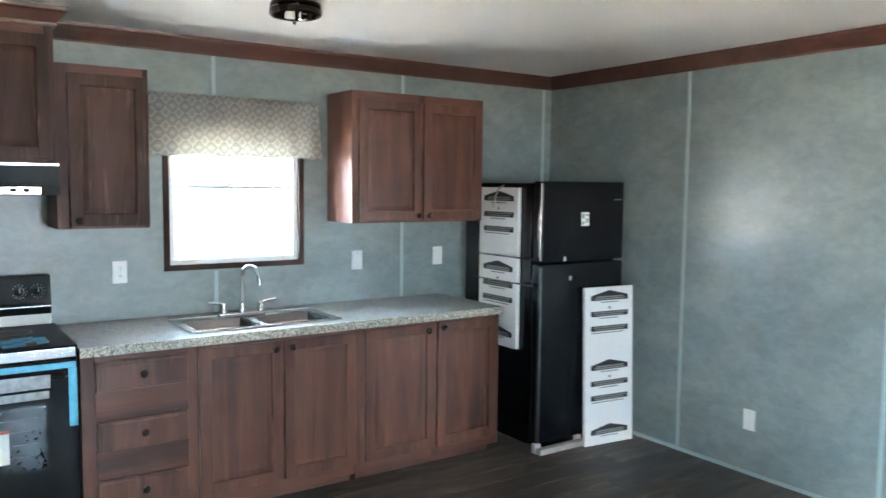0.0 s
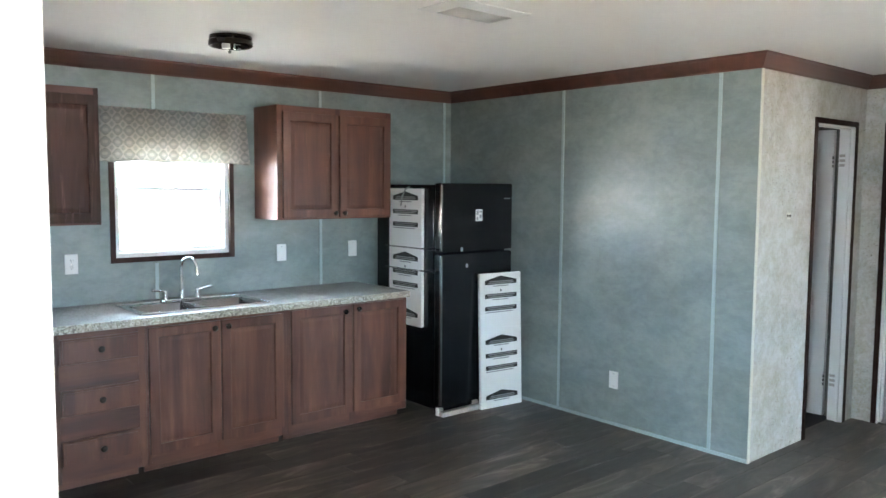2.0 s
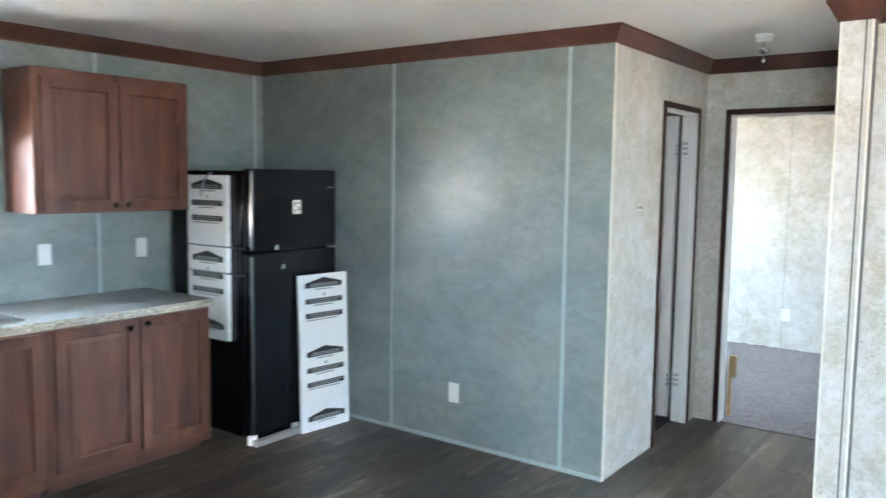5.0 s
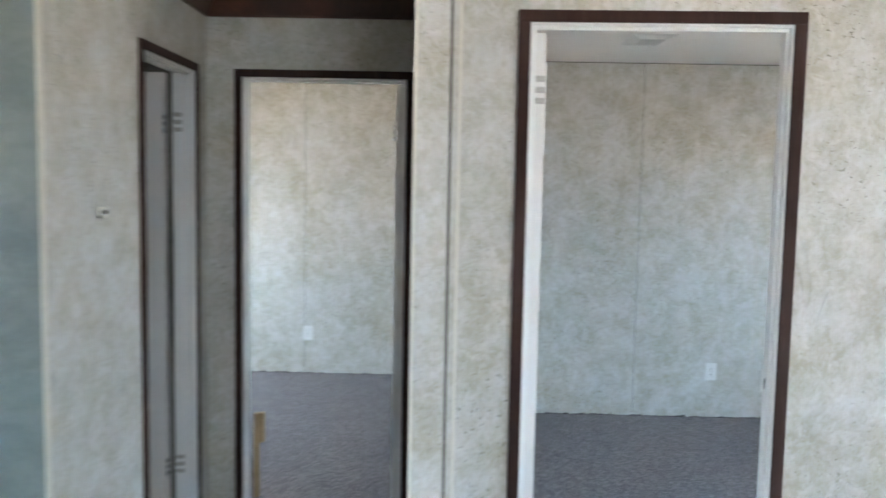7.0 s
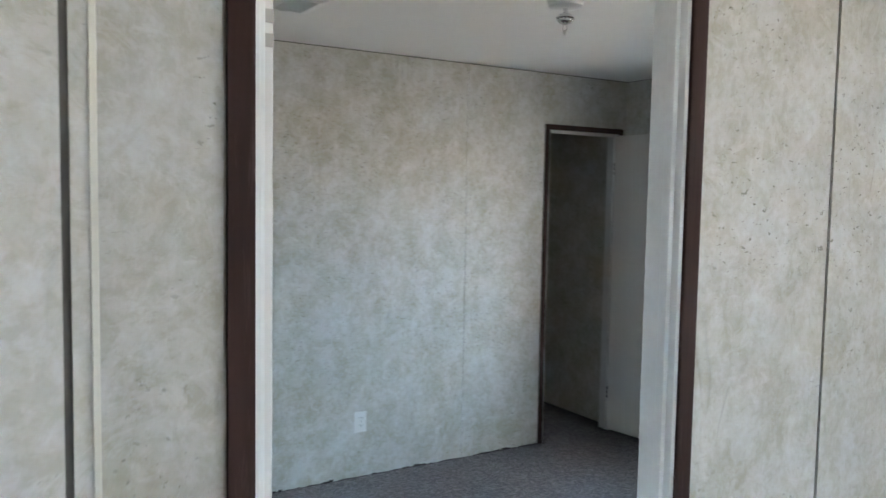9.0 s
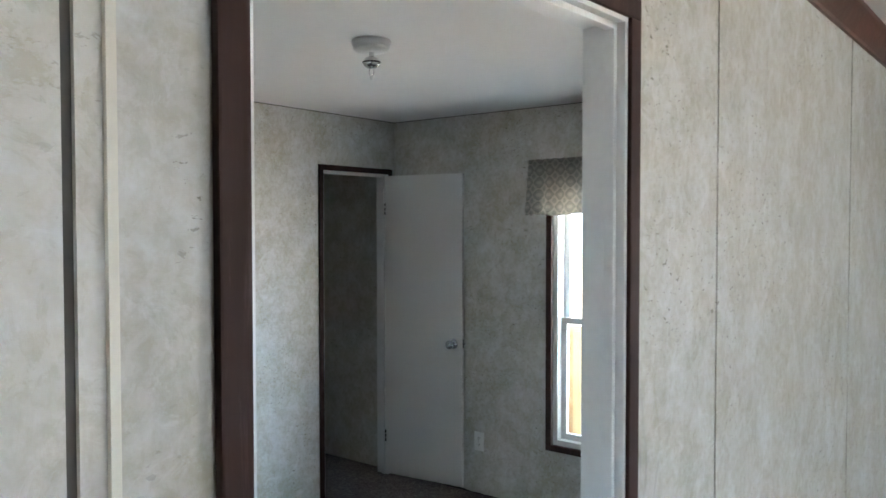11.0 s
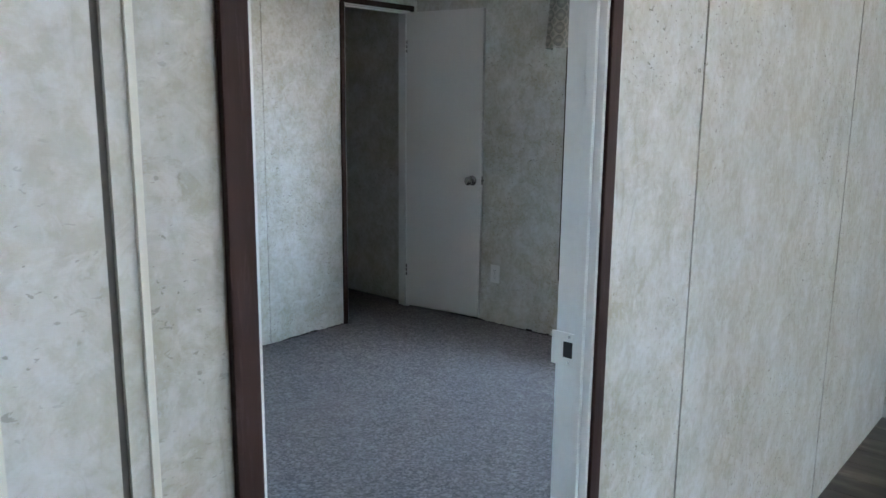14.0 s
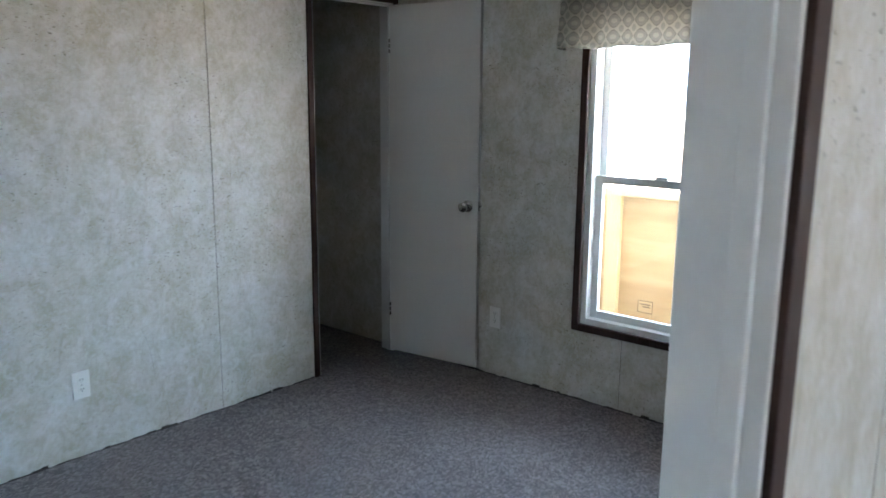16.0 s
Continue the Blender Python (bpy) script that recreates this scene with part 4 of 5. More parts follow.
cab_door("door", u1, 2.036, 2.452, 1.375, 2.060, Y_U, (2.425, 1.402))
cab_door("door", u1, 2.468, 2.890, 1.375, 2.060, Y_U, (2.496, 1.402))
u2 = thing("wall_cabinet", "brown single-door wall cabinet beside the window, coloured darker for shade", "cabinet", GU)
cab_body(u2, 0.506, 0.910, Y_U, Y_K, 1.363, 2.112, [(0.506, 0.566), (0.885, 0.910)], [(2.062, 2.112), (1.363, 1.392)], mat=M_CAB_SHADED_WORN)
cab_door("door", u2, 0.556, 0.903, 1.375, 2.072, Y_U, (0.590, 1.402), mat=M_CAB_SHADED_WORN)
u3 = thing("hood_cabinet", "brown wall cabinet over the range hood, coloured darker for shade", "cabinet", GU)
Y_V = Y_U - 0.02
cab_body(u3, -0.262, 0.5055, Y_V, Y_K, 1.662, 2.262, [(-0.262, -0.215), (0.100, 0.142), (0.468, 0.5055)], [(2.212, 2.262), (1.662, 1.692)], mat=M_CAB_SHADED_WORN)
cab_door("door", u3, -0.228, 0.114, 1.676, 2.222, Y_V, mat=M_CAB_SHADED_WORN)
cab_door("door", u3, 0.128, 0.486, 1.676, 2.222, Y_V, mat=M_CAB_SHADED_WORN)
bm = bmesh.new()
rings = []
for o, h in ((0.0, 2.262), (0.012, 2.262), (0.014, 2.275), (0.045, 2.318), (0.058, 2.326), (0.060, 2.344), (0.0, 2.344)):
    rings.append([bm.verts.new(p) for p in ((-0.262 - o, Y_K - 0.001, h), (-0.262 - o, Y_V - o, h), (0.5055 + o, Y_V - o, h), (0.5055 + o, Y_K - 0.001, h))])
for a, b in zip(rings, rings[1:]):
    for k in range(3):
        bm.faces.new((a[k], a[k + 1], b[k + 1], b[k]))
part("cornice", bm, M_CROWN, u3, "projecting dark cornice")




def range_hood():
    root = thing("range_hood", "black range hood with a steel switch plate", "range hood")
    y0 = 3.870
    bm = box(bmesh.new(), -0.262, 0.503, y0 + 0.03, Y_K, 1.565, 1.6615, 0.003)
    box(bm, -0.262, 0.503, y0, Y_K, 1.520, 1.5655, 0.004)
    part("body", bm, M_MATT, root)
    part("top_strip", box(bmesh.new(), -0.262, 0.503, y0 + 0.018, y0 + 0.029, 1.646, 1.660, 0.002), M_STEELDARK, root, "bright steel strip")
    p = part("switch_plate", box(bmesh.new(), 0.20, 0.425, y0 - 0.004, y0 - 0.0003, 1.524, 1.556, 0.001), M_STEELDARK, root)
    for x in (0.318, 0.368):
        part("switch", box(bmesh.new(), x - 0.012, x + 0.012, y0 - 0.009, y0 - 0.0042, 1.534, 1.550, 0.002), M_MATT, p)


range_hood()


def kitchen_range():
    root = thing("electric_range", "black electric range with blue protective film", "stove")
    x0, x1, yf, yb = -0.250, 0.5145, 3.640, 4.310
    part("body", box(bmesh.new(), x0, x1, yf + 0.025, yb, 0.02, 0.880, 0.003), M_MATT, root)
    part("cooktop", box(bmesh.new(), x0, x1, yf + 0.004, yb - 0.06, 0.8805, 0.898, 0.005), M_MATT, root)
    part("front_rail", box(bmesh.new(), x0, x1 - 0.008, yf - 0.008, yf + 0.0035, 0.850, 0.893, 0.004), M_STEEL, root, "bright steel front rail")
    bm = bmesh.new()
    vs = [bm.verts.new(p) for p in ((x0, 4.250, 0.8985), (x0, 4.225, 1.000), (x0, 4.245, 1.135), (x0, 4.300, 1.135), (x0, 4.300, 0.8985))]
    vt = [bm.verts.new((x1 - 0.015, v.co.y, v.co.z)) for v in vs]
    bm.faces.new(vs)
    bm.faces.new(vt[::-1])
    for k in range(5):
        bm.faces.new((vs[k], vs[(k + 1) % 5], vt[(k + 1) % 5], vt[k]))
    bmesh.ops.bevel(bm, geom=bm.edges[:], offset=0.004, segments=2, affect='EDGES')
    guard = part("backguard", bm, M_MATT, root)
    part("guard_trim", box(bmesh.new(), x0, x1 - 0.016, 4.218, 4.2255, 0.986, 0.992), M_STEEL, guard)
    part("guard_strip", box(bmesh.new(), x0, x1 - 0.018, 4.226, 4.234, 0.902, 0.950, 0.002), M_PAPER, guard, "bright protective strip")
    for x in (0.365, 0.443, -0.10, -0.18):
        k = part("knob", lathe(bmesh.new(), (x, 4.232, 1.062), [(0.022, 0), (0.020, 0.012), (0.016, 0.020), (0.010, 0.022)], 20, '-y'), M_MATT, guard, smooth=True)
        part("pointer", box(bmesh.new(), x - 0.002, x + 0.002, 4.207, 4.2105, 1.060, 1.080), M_GREYINK, k)
        for j in range(11):
            th = radians(-60 + j * 30)
            px, pz = x + 0.031 * math.sin(th), 1.062 + 0.031 * math.cos(th)
            part("dial_mark", box(bmesh.new(), px - 0.0015, px + 0.0015, 4.2290 + (pz - 1.062) * 0.15, 4.2325 + (pz - 1.062) * 0.15, pz - 0.002, pz + 0.002), M_GREYINK, guard)
    for bx0, by0, r in ((0.32, 3.80, 0.095), (0.32, 4.07, 0.075), (-0.06, 3.80, 0.075), (-0.06, 4.07, 0.095)):
        bm = bmesh.new()
        rr = [[bm.verts.new((bx0 + q * math.cos(2 * math.pi * k / 40), by0 + q * math.sin(2 * math.pi * k / 40), h)) for k in range(40)] for q, h in ((r, 0.8981), (r, 0.8986), (r - 0.004, 0.8986), (r - 0.004, 0.8981))]
        for p, q in zip(rr, rr[1:] + rr[:1]):
            for k in range(40):
                bm.faces.new((p[k], p[(k + 1) % 40], q[(k + 1) % 40], q[k]))
        part("burner_ring", bm, M_GREYINK, root)
    # film lying over the cooktop
    bm = bmesh.new()
    nx, ny = 14, 6
    grid = [[bm.verts.new((-0.20 + 0.62 * i / nx, 3.70 + 0.19 * j / ny + 0.02 * math.sin(i), 0.903 + 0.010 * abs(noise.noise((i * 0.6, j * 0.7, 0))))) for j in range(ny + 1)] for i in range(nx + 1)]
    for i in range(nx):
        for j in range(ny):
            if (i * 7 + j * 3) % 11 < 7:
                bm.faces.new((grid[i][j], grid[i + 1][j], grid[i + 1][j + 1], grid[i][j + 1]))
    film = part("film_sheet", bm, M_FILM, root, "crumpled blue film")
    m = film.modifiers.new("thick", 'SOLIDIFY')
    m.thickness = 0.0008
    door = part("oven_door", box(bmesh.new(), x0 + 0.003, x1 - 0.003, yf - 0.012, yf + 0.024, 0.215, 0.838, 0.006), M_MATT, root)
    part("oven_window", box(bmesh.new(), -0.13, 0.385, yf - 0.0155, yf - 0.0122, 0.40, 0.660, 0.001), M_OVEN, door)
    for z in (0.46, 0.51, 0.565, 0.615):
        part("rack_bar", box(bmesh.new(), -0.10, 0.355, yf - 0.0168, yf - 0.0156, z, z + 0.003), M_GREYINK, door)
    h = part("door_handle", tube(bmesh.new(), [(x0 + 0.05, yf - 0.014, 0.782), (x0 + 0.06, yf - 0.048, 0.782), (x1 - 0.06, yf - 0.048, 0.782), (x1 - 0.05, yf - 0.014, 0.782)], 0.011, 12), M_MATT, door, smooth=True)
    part("handle_wrap", box(bmesh.new(), -0.16, 0.40, yf - 0.066, yf - 0.0595, 0.745, 0.800, 0.003), M_TAPE, h, "crumpled clear wrap")
    part("film_band", box(bmesh.new(), x0 + 0.01, x1 - 0.010, yf - 0.0150, yf - 0.0122, 0.808, 0.834, 0.001), M_FILM, door, "blue protective film")
    part("film_band", box(bmesh.new(), x1 - 0.040, x1 - 0.006, yf - 0.0150, yf - 0.0122, 0.560, 0.8075, 0.001), M_FILM, door)
    part("wrap_fold", box(bmesh.new(), 0.0, 0.40, yf - 0.0170, yf - 0.0124, 0.690, 0.722, 0.002), M_TAPE, door)
    tag = part("energy_tag", box(bmesh.new(), 0.10, 0.250, yf - 0.0185, yf - 0.0170, 0.440, 0.580), M_PAPER, door, "white paper tag with a red bar")
    part("tag_bar", box(bmesh.new(), 0.10, 0.250, yf - 0.0192, yf - 0.0186, 0.567, 0.580), M_RED, tag)
    part("storage_drawer", box(bmesh.new(), x0 + 0.003, x1 - 0.003, yf - 0.008, yf + 0.024, 0.06, 0.208, 0.005), M_MATT, root)


kitchen_range()


def refrigerator():
    root = thing("refrigerator", "black top-freezer refrigerator still in packing tape", "refrigerator")
    x0, x1, y0, y1 = 2.972, 3.664, 3.530, 4.262
    part("body", box(bmesh.new(), x0, x1, y0 + 0.075, y1, 0.035, 1.600, 0.006), M_BLACK, root)
    for n, a, b in (("fridge_door", 0.055, 1.122), ("freezer_door", 1.134, 1.612)):
        d = part(n, box(bmesh.new(), x0, x1, y0, y0 + 0.066, a, b, 0.016), M_BLACK, root)
        g = part("gasket", box(bmesh.new(), x0 + 0.012, x1 - 0.012, y0 + 0.0662, y0 + 0.0748, a + 0.012, b - 0.012), M_INK, d)
        part("edge_handle", box(bmesh.new(), x0 - 0.003, x0 + 0.014, y0 - 0.011, y0 + 0.006, a + 0.012, b - 0.012, 0.005), M_STEELDARK, d, "polished edge handle")
        if n == "freezer_door":
            part("badge", box(bmesh.new(), 3.575, 3.640, y0 - 0.002, y0 - 0.0002, 1.500, 1.508), M_CHROME, d)
            st = part("sticker", box(bmesh.new(), 3.298, 3.362, y0 - 0.0012, y0 - 0.0002, 1.345, 1.428), M_PAPER, d, "white square sticker")
            for sx, sz, w, h in ((3.305, 1.39, 0.02, 0.03), (3.332, 1.405, 0.024, 0.012), (3.335, 1.365, 0.018, 0.026), (3.306, 1.355, 0.016, 0.02)):
                part("print", box(bmesh.new(), sx, sx + w, y0 - 0.0018, y0 - 0.0013, sz, sz + h), M_GREYINK, st)
    part("base_grille", box(bmesh.new(), x0 + 0.02, x1 - 0.02, y0 + 0.05, y0 + 0.074, 0.0, 0.052, 0.002), M_BLACK, root)
    for x, z in ((3.158, 1.138), (3.208, 1.020)):
        part("tape_tab", box(bmesh.new(), x, x + 0.020, y0 - 0.003, y0 - 0.0003, z, z + 0.028, 0.001), M_TAPE, root, "bit of clear packing tape")
    for z in (1.150, 0.995):
        part("packing_strap", box(bmesh.new(), x0 - 0.030, x0 - 0.0275, y0 + 0.02, 4.12, z, z + 0.010), M_INK, root, "dark strap round the side")


refrigerator()


def foam_panel(m, label):
    """A foam packing board printed with three upright-arrow blocks."""
    root = thing("packing_board", label, "packing board", "foam packing boards")
    w, h, t = 0.375, 0.972, 0.024
    part("board", box(bmesh.new(), 0, w, 0, t, 0, h, 0.003), M_FOAM, root)

    def bar(n, x0, x1, z0, z1, mat=None, d=0.0007):
        return part(n, box(bmesh.new(), x0, x1, -d, -0.0001, z0, z1), mat or M_INK, root)
    for base in (0.890, 0.462, 0.062):
        bm = bmesh.new()
        out = [(0.045, 0), (0.335, 0), (0.335, 0.030), (0.190, 0.062), (0.045, 0.030)]
        f0 = [bm.verts.new((x, -0.0007, base + z)) for x, z in out]
        f1 = [bm.verts.new((x, -0.0001, base + z)) for x, z in out]
        bm.faces.new(f0)
        bm.faces.new(f1[::-1])
        for k in range(5):
            bm.faces.new((f0[k], f0[(k + 1) % 5], f1[(k + 1) % 5], f1[k]))
        part("arrow_block", bm, M_INK, root)
        bar("text_bar", 0.085, 0.300, base + 0.018, base + 0.026, M_GREYINK, 0.0012)
        bar("text_bar", 0.075, 0.310, base + 0.006, base + 0.014, M_GREYINK, 0.0012)
        bar("text_bar", 0.120, 0.260, base - 0.014, base - 0.008, M_GREYINK)
        if base > 0.1:
            for dz in (-0.098, -0.188):
                bar("label_block", 0.045, 0.335, base + dz, base + dz + 0.032)
                bar("text_bar", 0.065, 0.320, base + dz + 0.019, base + dz + 0.026, M_GREYINK, 0.0012)
                bar("text_bar", 0.075, 0.300, base + dz + 0.006, base + dz + 0.013, M_GREYINK, 0.0012)
                bar("text_bar", 0.110 if dz > -0.15 else 0.050, 0.260 if dz > -0.15 else 0.300, base + dz - 0.014, base + dz - 0.008, M_GREYINK)
            part("ring_mark", lathe(bmesh.new(), (0.19, -0.0002, base - 0.045), [(0.009, 0), (0.009, 0.0006), (0.006, 0.0007)], 14, '-y'), M_GREYINK, root)
    root.matrix_world = m
    return root


foam_panel(pose(3.300, 3.452, 0.0, -2.2, 0, -6.0), "white foam packing board printed with arrows, leaning upright")
foam_panel(pose(2.942, 4.072, 0.600, 0, 0, -90), "white foam packing board strapped to the refrigerator side")
loop = thing("tape_loop", "curled strip of clear packing tape", "tape")
part("strip", tube(bmesh.new(), [(2.938, 3.93, 1.45), (2.930, 3.90, 1.52), (2.932, 3.87, 1.565), (2.945, 3.84, 1.585)], 0.006, 6), M_TAPE, loop, smooth=True)
skid = thing("packing_skid", "grey packing bar with white foam blocks under the refrigerator", "packing")
part("bar", box(bmesh.new(), 2.965, 3.360, 3.478, 3.522, 0.0, 0.035, 0.008), M_GREYWOOD, skid)
part("foam_block", box(bmesh.new(), 2.962, 3.005, 3.524, 3.560, 0.0, 0.054, 0.003), M_FOAM, skid)
part("foam_block", box(bmesh.new(), 3.305, 3.335, 3.524, 3.560, 0.0, 0.054, 0.003), M_FOAM, skid)


# ---- plates, lamps, vents ----
def wall_plate(at, rz, kind, label):
    """A wall plate whose face looks to -y before its turn."""
    root = thing("wall_outlet" if kind != "switch" else "light_switch", label, "outlet" if kind != "switch" else "switch", "wall plates")
    part("plate", box(bmesh.new(), -0.036, 0.036, -0.006, -0.0002, -0.058, 0.058, 0.003), M_PLATE, root)
    if kind == "outlet":
        for dz in (-0.020, 0.020):
            p = part("socket", box(bmesh.new(), -0.0165, 0.0165, -0.0085, -0.0062, dz - 0.014, dz + 0.014, 0.001), M_PLATE, root)
            for dx in (-0.006, 0.006):
                part("slot", box(bmesh.new(), dx - 0.0012, dx + 0.0012, -0.0090, -0.0086, dz - 0.001, dz + 0.008), M_INK, p)
            part("slot", box(bmesh.new(), -0.002, 0.002, -0.0090, -0.0086, dz - 0.009, dz - 0.005), M_INK, p)
    elif kind == "switch":
        part("toggle", box(bmesh.new(), -0.005, 0.005, -0.016, -0.0062, -0.006, 0.012, 0.002), M_PLATE, root)
    for dz in ((-0.042, 0.042) if kind != "outlet" else (0.0,)):
        part("screw", lathe(bmesh.new(), (0, -0.0061, dz), [(0.003, 0), (0.0025, 0.001)], 10, '-y'), M_STEEL, root)
    root.matrix_world = Matrix.Translation(at) @ Matrix.Rotation(radians(rz), 4, 'Z')
    return root


wall_plate((0.830, Y_K, 1.122), 0, "outlet", "white duplex wall outlet over the worktop")
wall_plate((2.196, Y_K, 1.123), 0, "blank", "plain white wall plate over the worktop")
wall_plate((2.785, Y_K, 1.126), 0, "blank", "plain white wall plate over the worktop")
wall_plate((X_T, 2.640, 0.308), -90, "blank", "plain white wall plate on the teal wall")
wall_plate((X_F, -1.165, 0.322), -90, "outlet", "white duplex outlet low on the bedroom wall")
wall_plate((6.128, Y_S, 0.335), 180, "outlet", "white duplex outlet beside the bedroom window")
wall_plate((X_R1, 1.720, 0.335), -90, "outlet", "white duplex outlet low in the far bedroom")

stub = thing("thermostat_mount", "small pale wall bracket with bare wire ends", "bracket")
part("plate", box(bmesh.new(), 4.092, 4.146, Y_H - 0.005, Y_H - 0.0003, 1.410, 1.446, 0.004), M_CREAMTRIM, stub)
for x in (4.104, 4.132):
    part("hole", lathe(bmesh.new(), (x, Y_H - 0.005, 1.428), [(0.007, 0), (0.008, 0.002), (0.004, 0.003)], 12, '-y'), M_BRONZE, stub)


def ring_lamp():
    root = thing("ceiling_lamp", "dark bronze ring ceiling fixture without its glass", "ceiling lamp")
    x, y = 1.345, 3.280
    prof = [(0.106, 0.0), (0.108, 0.012), (0.103, 0.018), (0.110, 0.024), (0.111, 0.046), (0.104, 0.052), (0.099, 0.048), (0.098, 0.006), (0.02, 0.004)]
    part("ring", lathe(bmesh.new(), (x, y, CEIL - 0.0005), prof, 40, '-z'), M_BRONZE, root, smooth=True)
    part("pan", lathe(bmesh.new(), (x, y, CEIL - 0.0052), [(0.095, 0), (0.090, 0.004), (0.02, 0.004)], 32, '-z'), M_PLATE, root, "white reflector pan")
    for dx in (-0.030, 0.030):
        sck = part("socket", lathe(bmesh.new(), (x + dx, y - 0.01, CEIL - 0.010), [(0.017, 0), (0.017, 0.030), (0.021, 0.034), (0.021, 0.055), (0.016, 0.057)], 18, '-z'), M_PLATE if dx < 0 else M_CHROME, root, smooth=True)
    part("stem", lathe(bmesh.new(), (x + 0.004, y + 0.02, CEIL - 0.010), [(0.005, 0), (0.005, 0.06), (0.009, 0.062), (0.006, 0.072)], 12, '-z'), M_CHROME, root, smooth=True)


ring_lamp()


def bare_lamp(x, y, r, label):
    """A stepped canopy with a shiny socket ball and the wire loop that is left without its glass."""
    root = thing("ceiling_lamp", label, "ceiling lamp", "bare ceiling lamps")
    part("canopy", lathe(bmesh.new(), (0, 0, 0), [(r, 0), (r + 0.002, 0.006), (r - 0.003, 0.022), (r - 0.006, 0.024), (r - 0.006, 0.034), (r - 0.013, 0.040), (0.014, 0.042)], 32, '-z'), M_PLATE, root, "white stepped canopy", smooth=True)
    part("stem", lathe(bmesh.new(), (0, 0, -0.041), [(0.009, 0), (0.009, 0.020)], 14, '-z'), M_CHROME, root, smooth=True)
    ball = part("socket", lathe(bmesh.new(), (0, 0, -0.058), [(0.010, 0), (0.022, 0.005), (0.031, 0.015), (0.033, 0.022), (0.030, 0.031), (0.020, 0.040), (0.011, 0.043)], 24, '-z'), M_CHROME, root, "chrome socket ball", True)
    part("band", lathe(bmesh.new(), (0, 0, -0.077), [(0.0335, 0), (0.0345, 0.002), (0.0335, 0.005)], 24, '-z'), M_BRONZE, ball, "dark band", True)
    pts = [(0.012 * math.cos(math.pi * k / 8) * (1.0 if k in (0, 8) else 1.05), 0, -0.112 - 0.016 * math.sin(math.pi * k / 8)) for k in range(9)]
    part("wire_loop", tube(bmesh.new(), [(0.010, 0, -0.098)] + pts + [(-0.010, 0, -0.098)], 0.0022, 8), M_CHROME, root, smooth=True)
    part("tip", lathe(bmesh.new(), (0, 0, -0.126), [(0.005, 0), (0.008, 0.004), (0.007, 0.012), (0.003, 0.018)], 14, '-z'), M_PLATE, root, smooth=True)
    root.location = (x, y, CEIL - 0.0005)
    return root


bare_lamp(4.410, 1.150, 0.044, "white ceiling lamp without its glass in the hall")
bare_lamp(5.337, -1.313, 0.072, "white ceiling lamp with a chrome socket in the bedroom")


def register(x0, x1, y0, y1, label):
    """A ceiling air register: sloped frame, dark throat, slats."""
    root = thing("ceiling_vent", label, "vent", "ceiling vents")
    z = CEIL - 0.0005
    bm = bmesh.new()
    rings = []
    for o, h in ((0.0, 0.0), (0.0, 0.004), (0.045, 0.018), (0.055, 0.018), (0.055, 0.006)):
        rings.append([bm.verts.new(p) for p in ((x0 + o, y0 + o, z - h), (x1 - o, y0 + o, z - h), (x1 - o, y1 - o, z - h), (x0 + o, y1 - o, z - h))])
    for a, b in zip(rings, rings[1:]):
        for k in range(4):
            bm.faces.new((a[k], a[(k + 1) % 4], b[(k + 1) % 4], b[k]))
    part("frame", bm, M_PLATE, root)
    part("throat", box(bmesh.new(), x0 + 0.05, x1 - 0.05, y0 + 0.05, y1 - 0.05, z - 0.006, z - 0.001), M_GREYINK, root)
    n = 7
    for k in range(n):
        y = y0 + 0.062 + (y1 - y0 - 0.124) * k / (n - 1)
        bm = box(bmesh.new(), x0 + 0.056, x1 - 0.056, -0.009, 0.009, -0.0006, 0.0006)
        bmesh.ops.transform(bm, matrix=Matrix.Translation((0, y, z - 0.013)) @ Matrix.Rotation(radians(38), 4, 'X'), verts=bm.verts[:])
        part("slat", bm, M_PLATE, root)


register(1.660, 2.090, 1.885, 2.145, "white ceiling air register in the kitchen")
register(5.850, 6.170, -0.590, -0.355, "white ceiling air register in the bedroom")


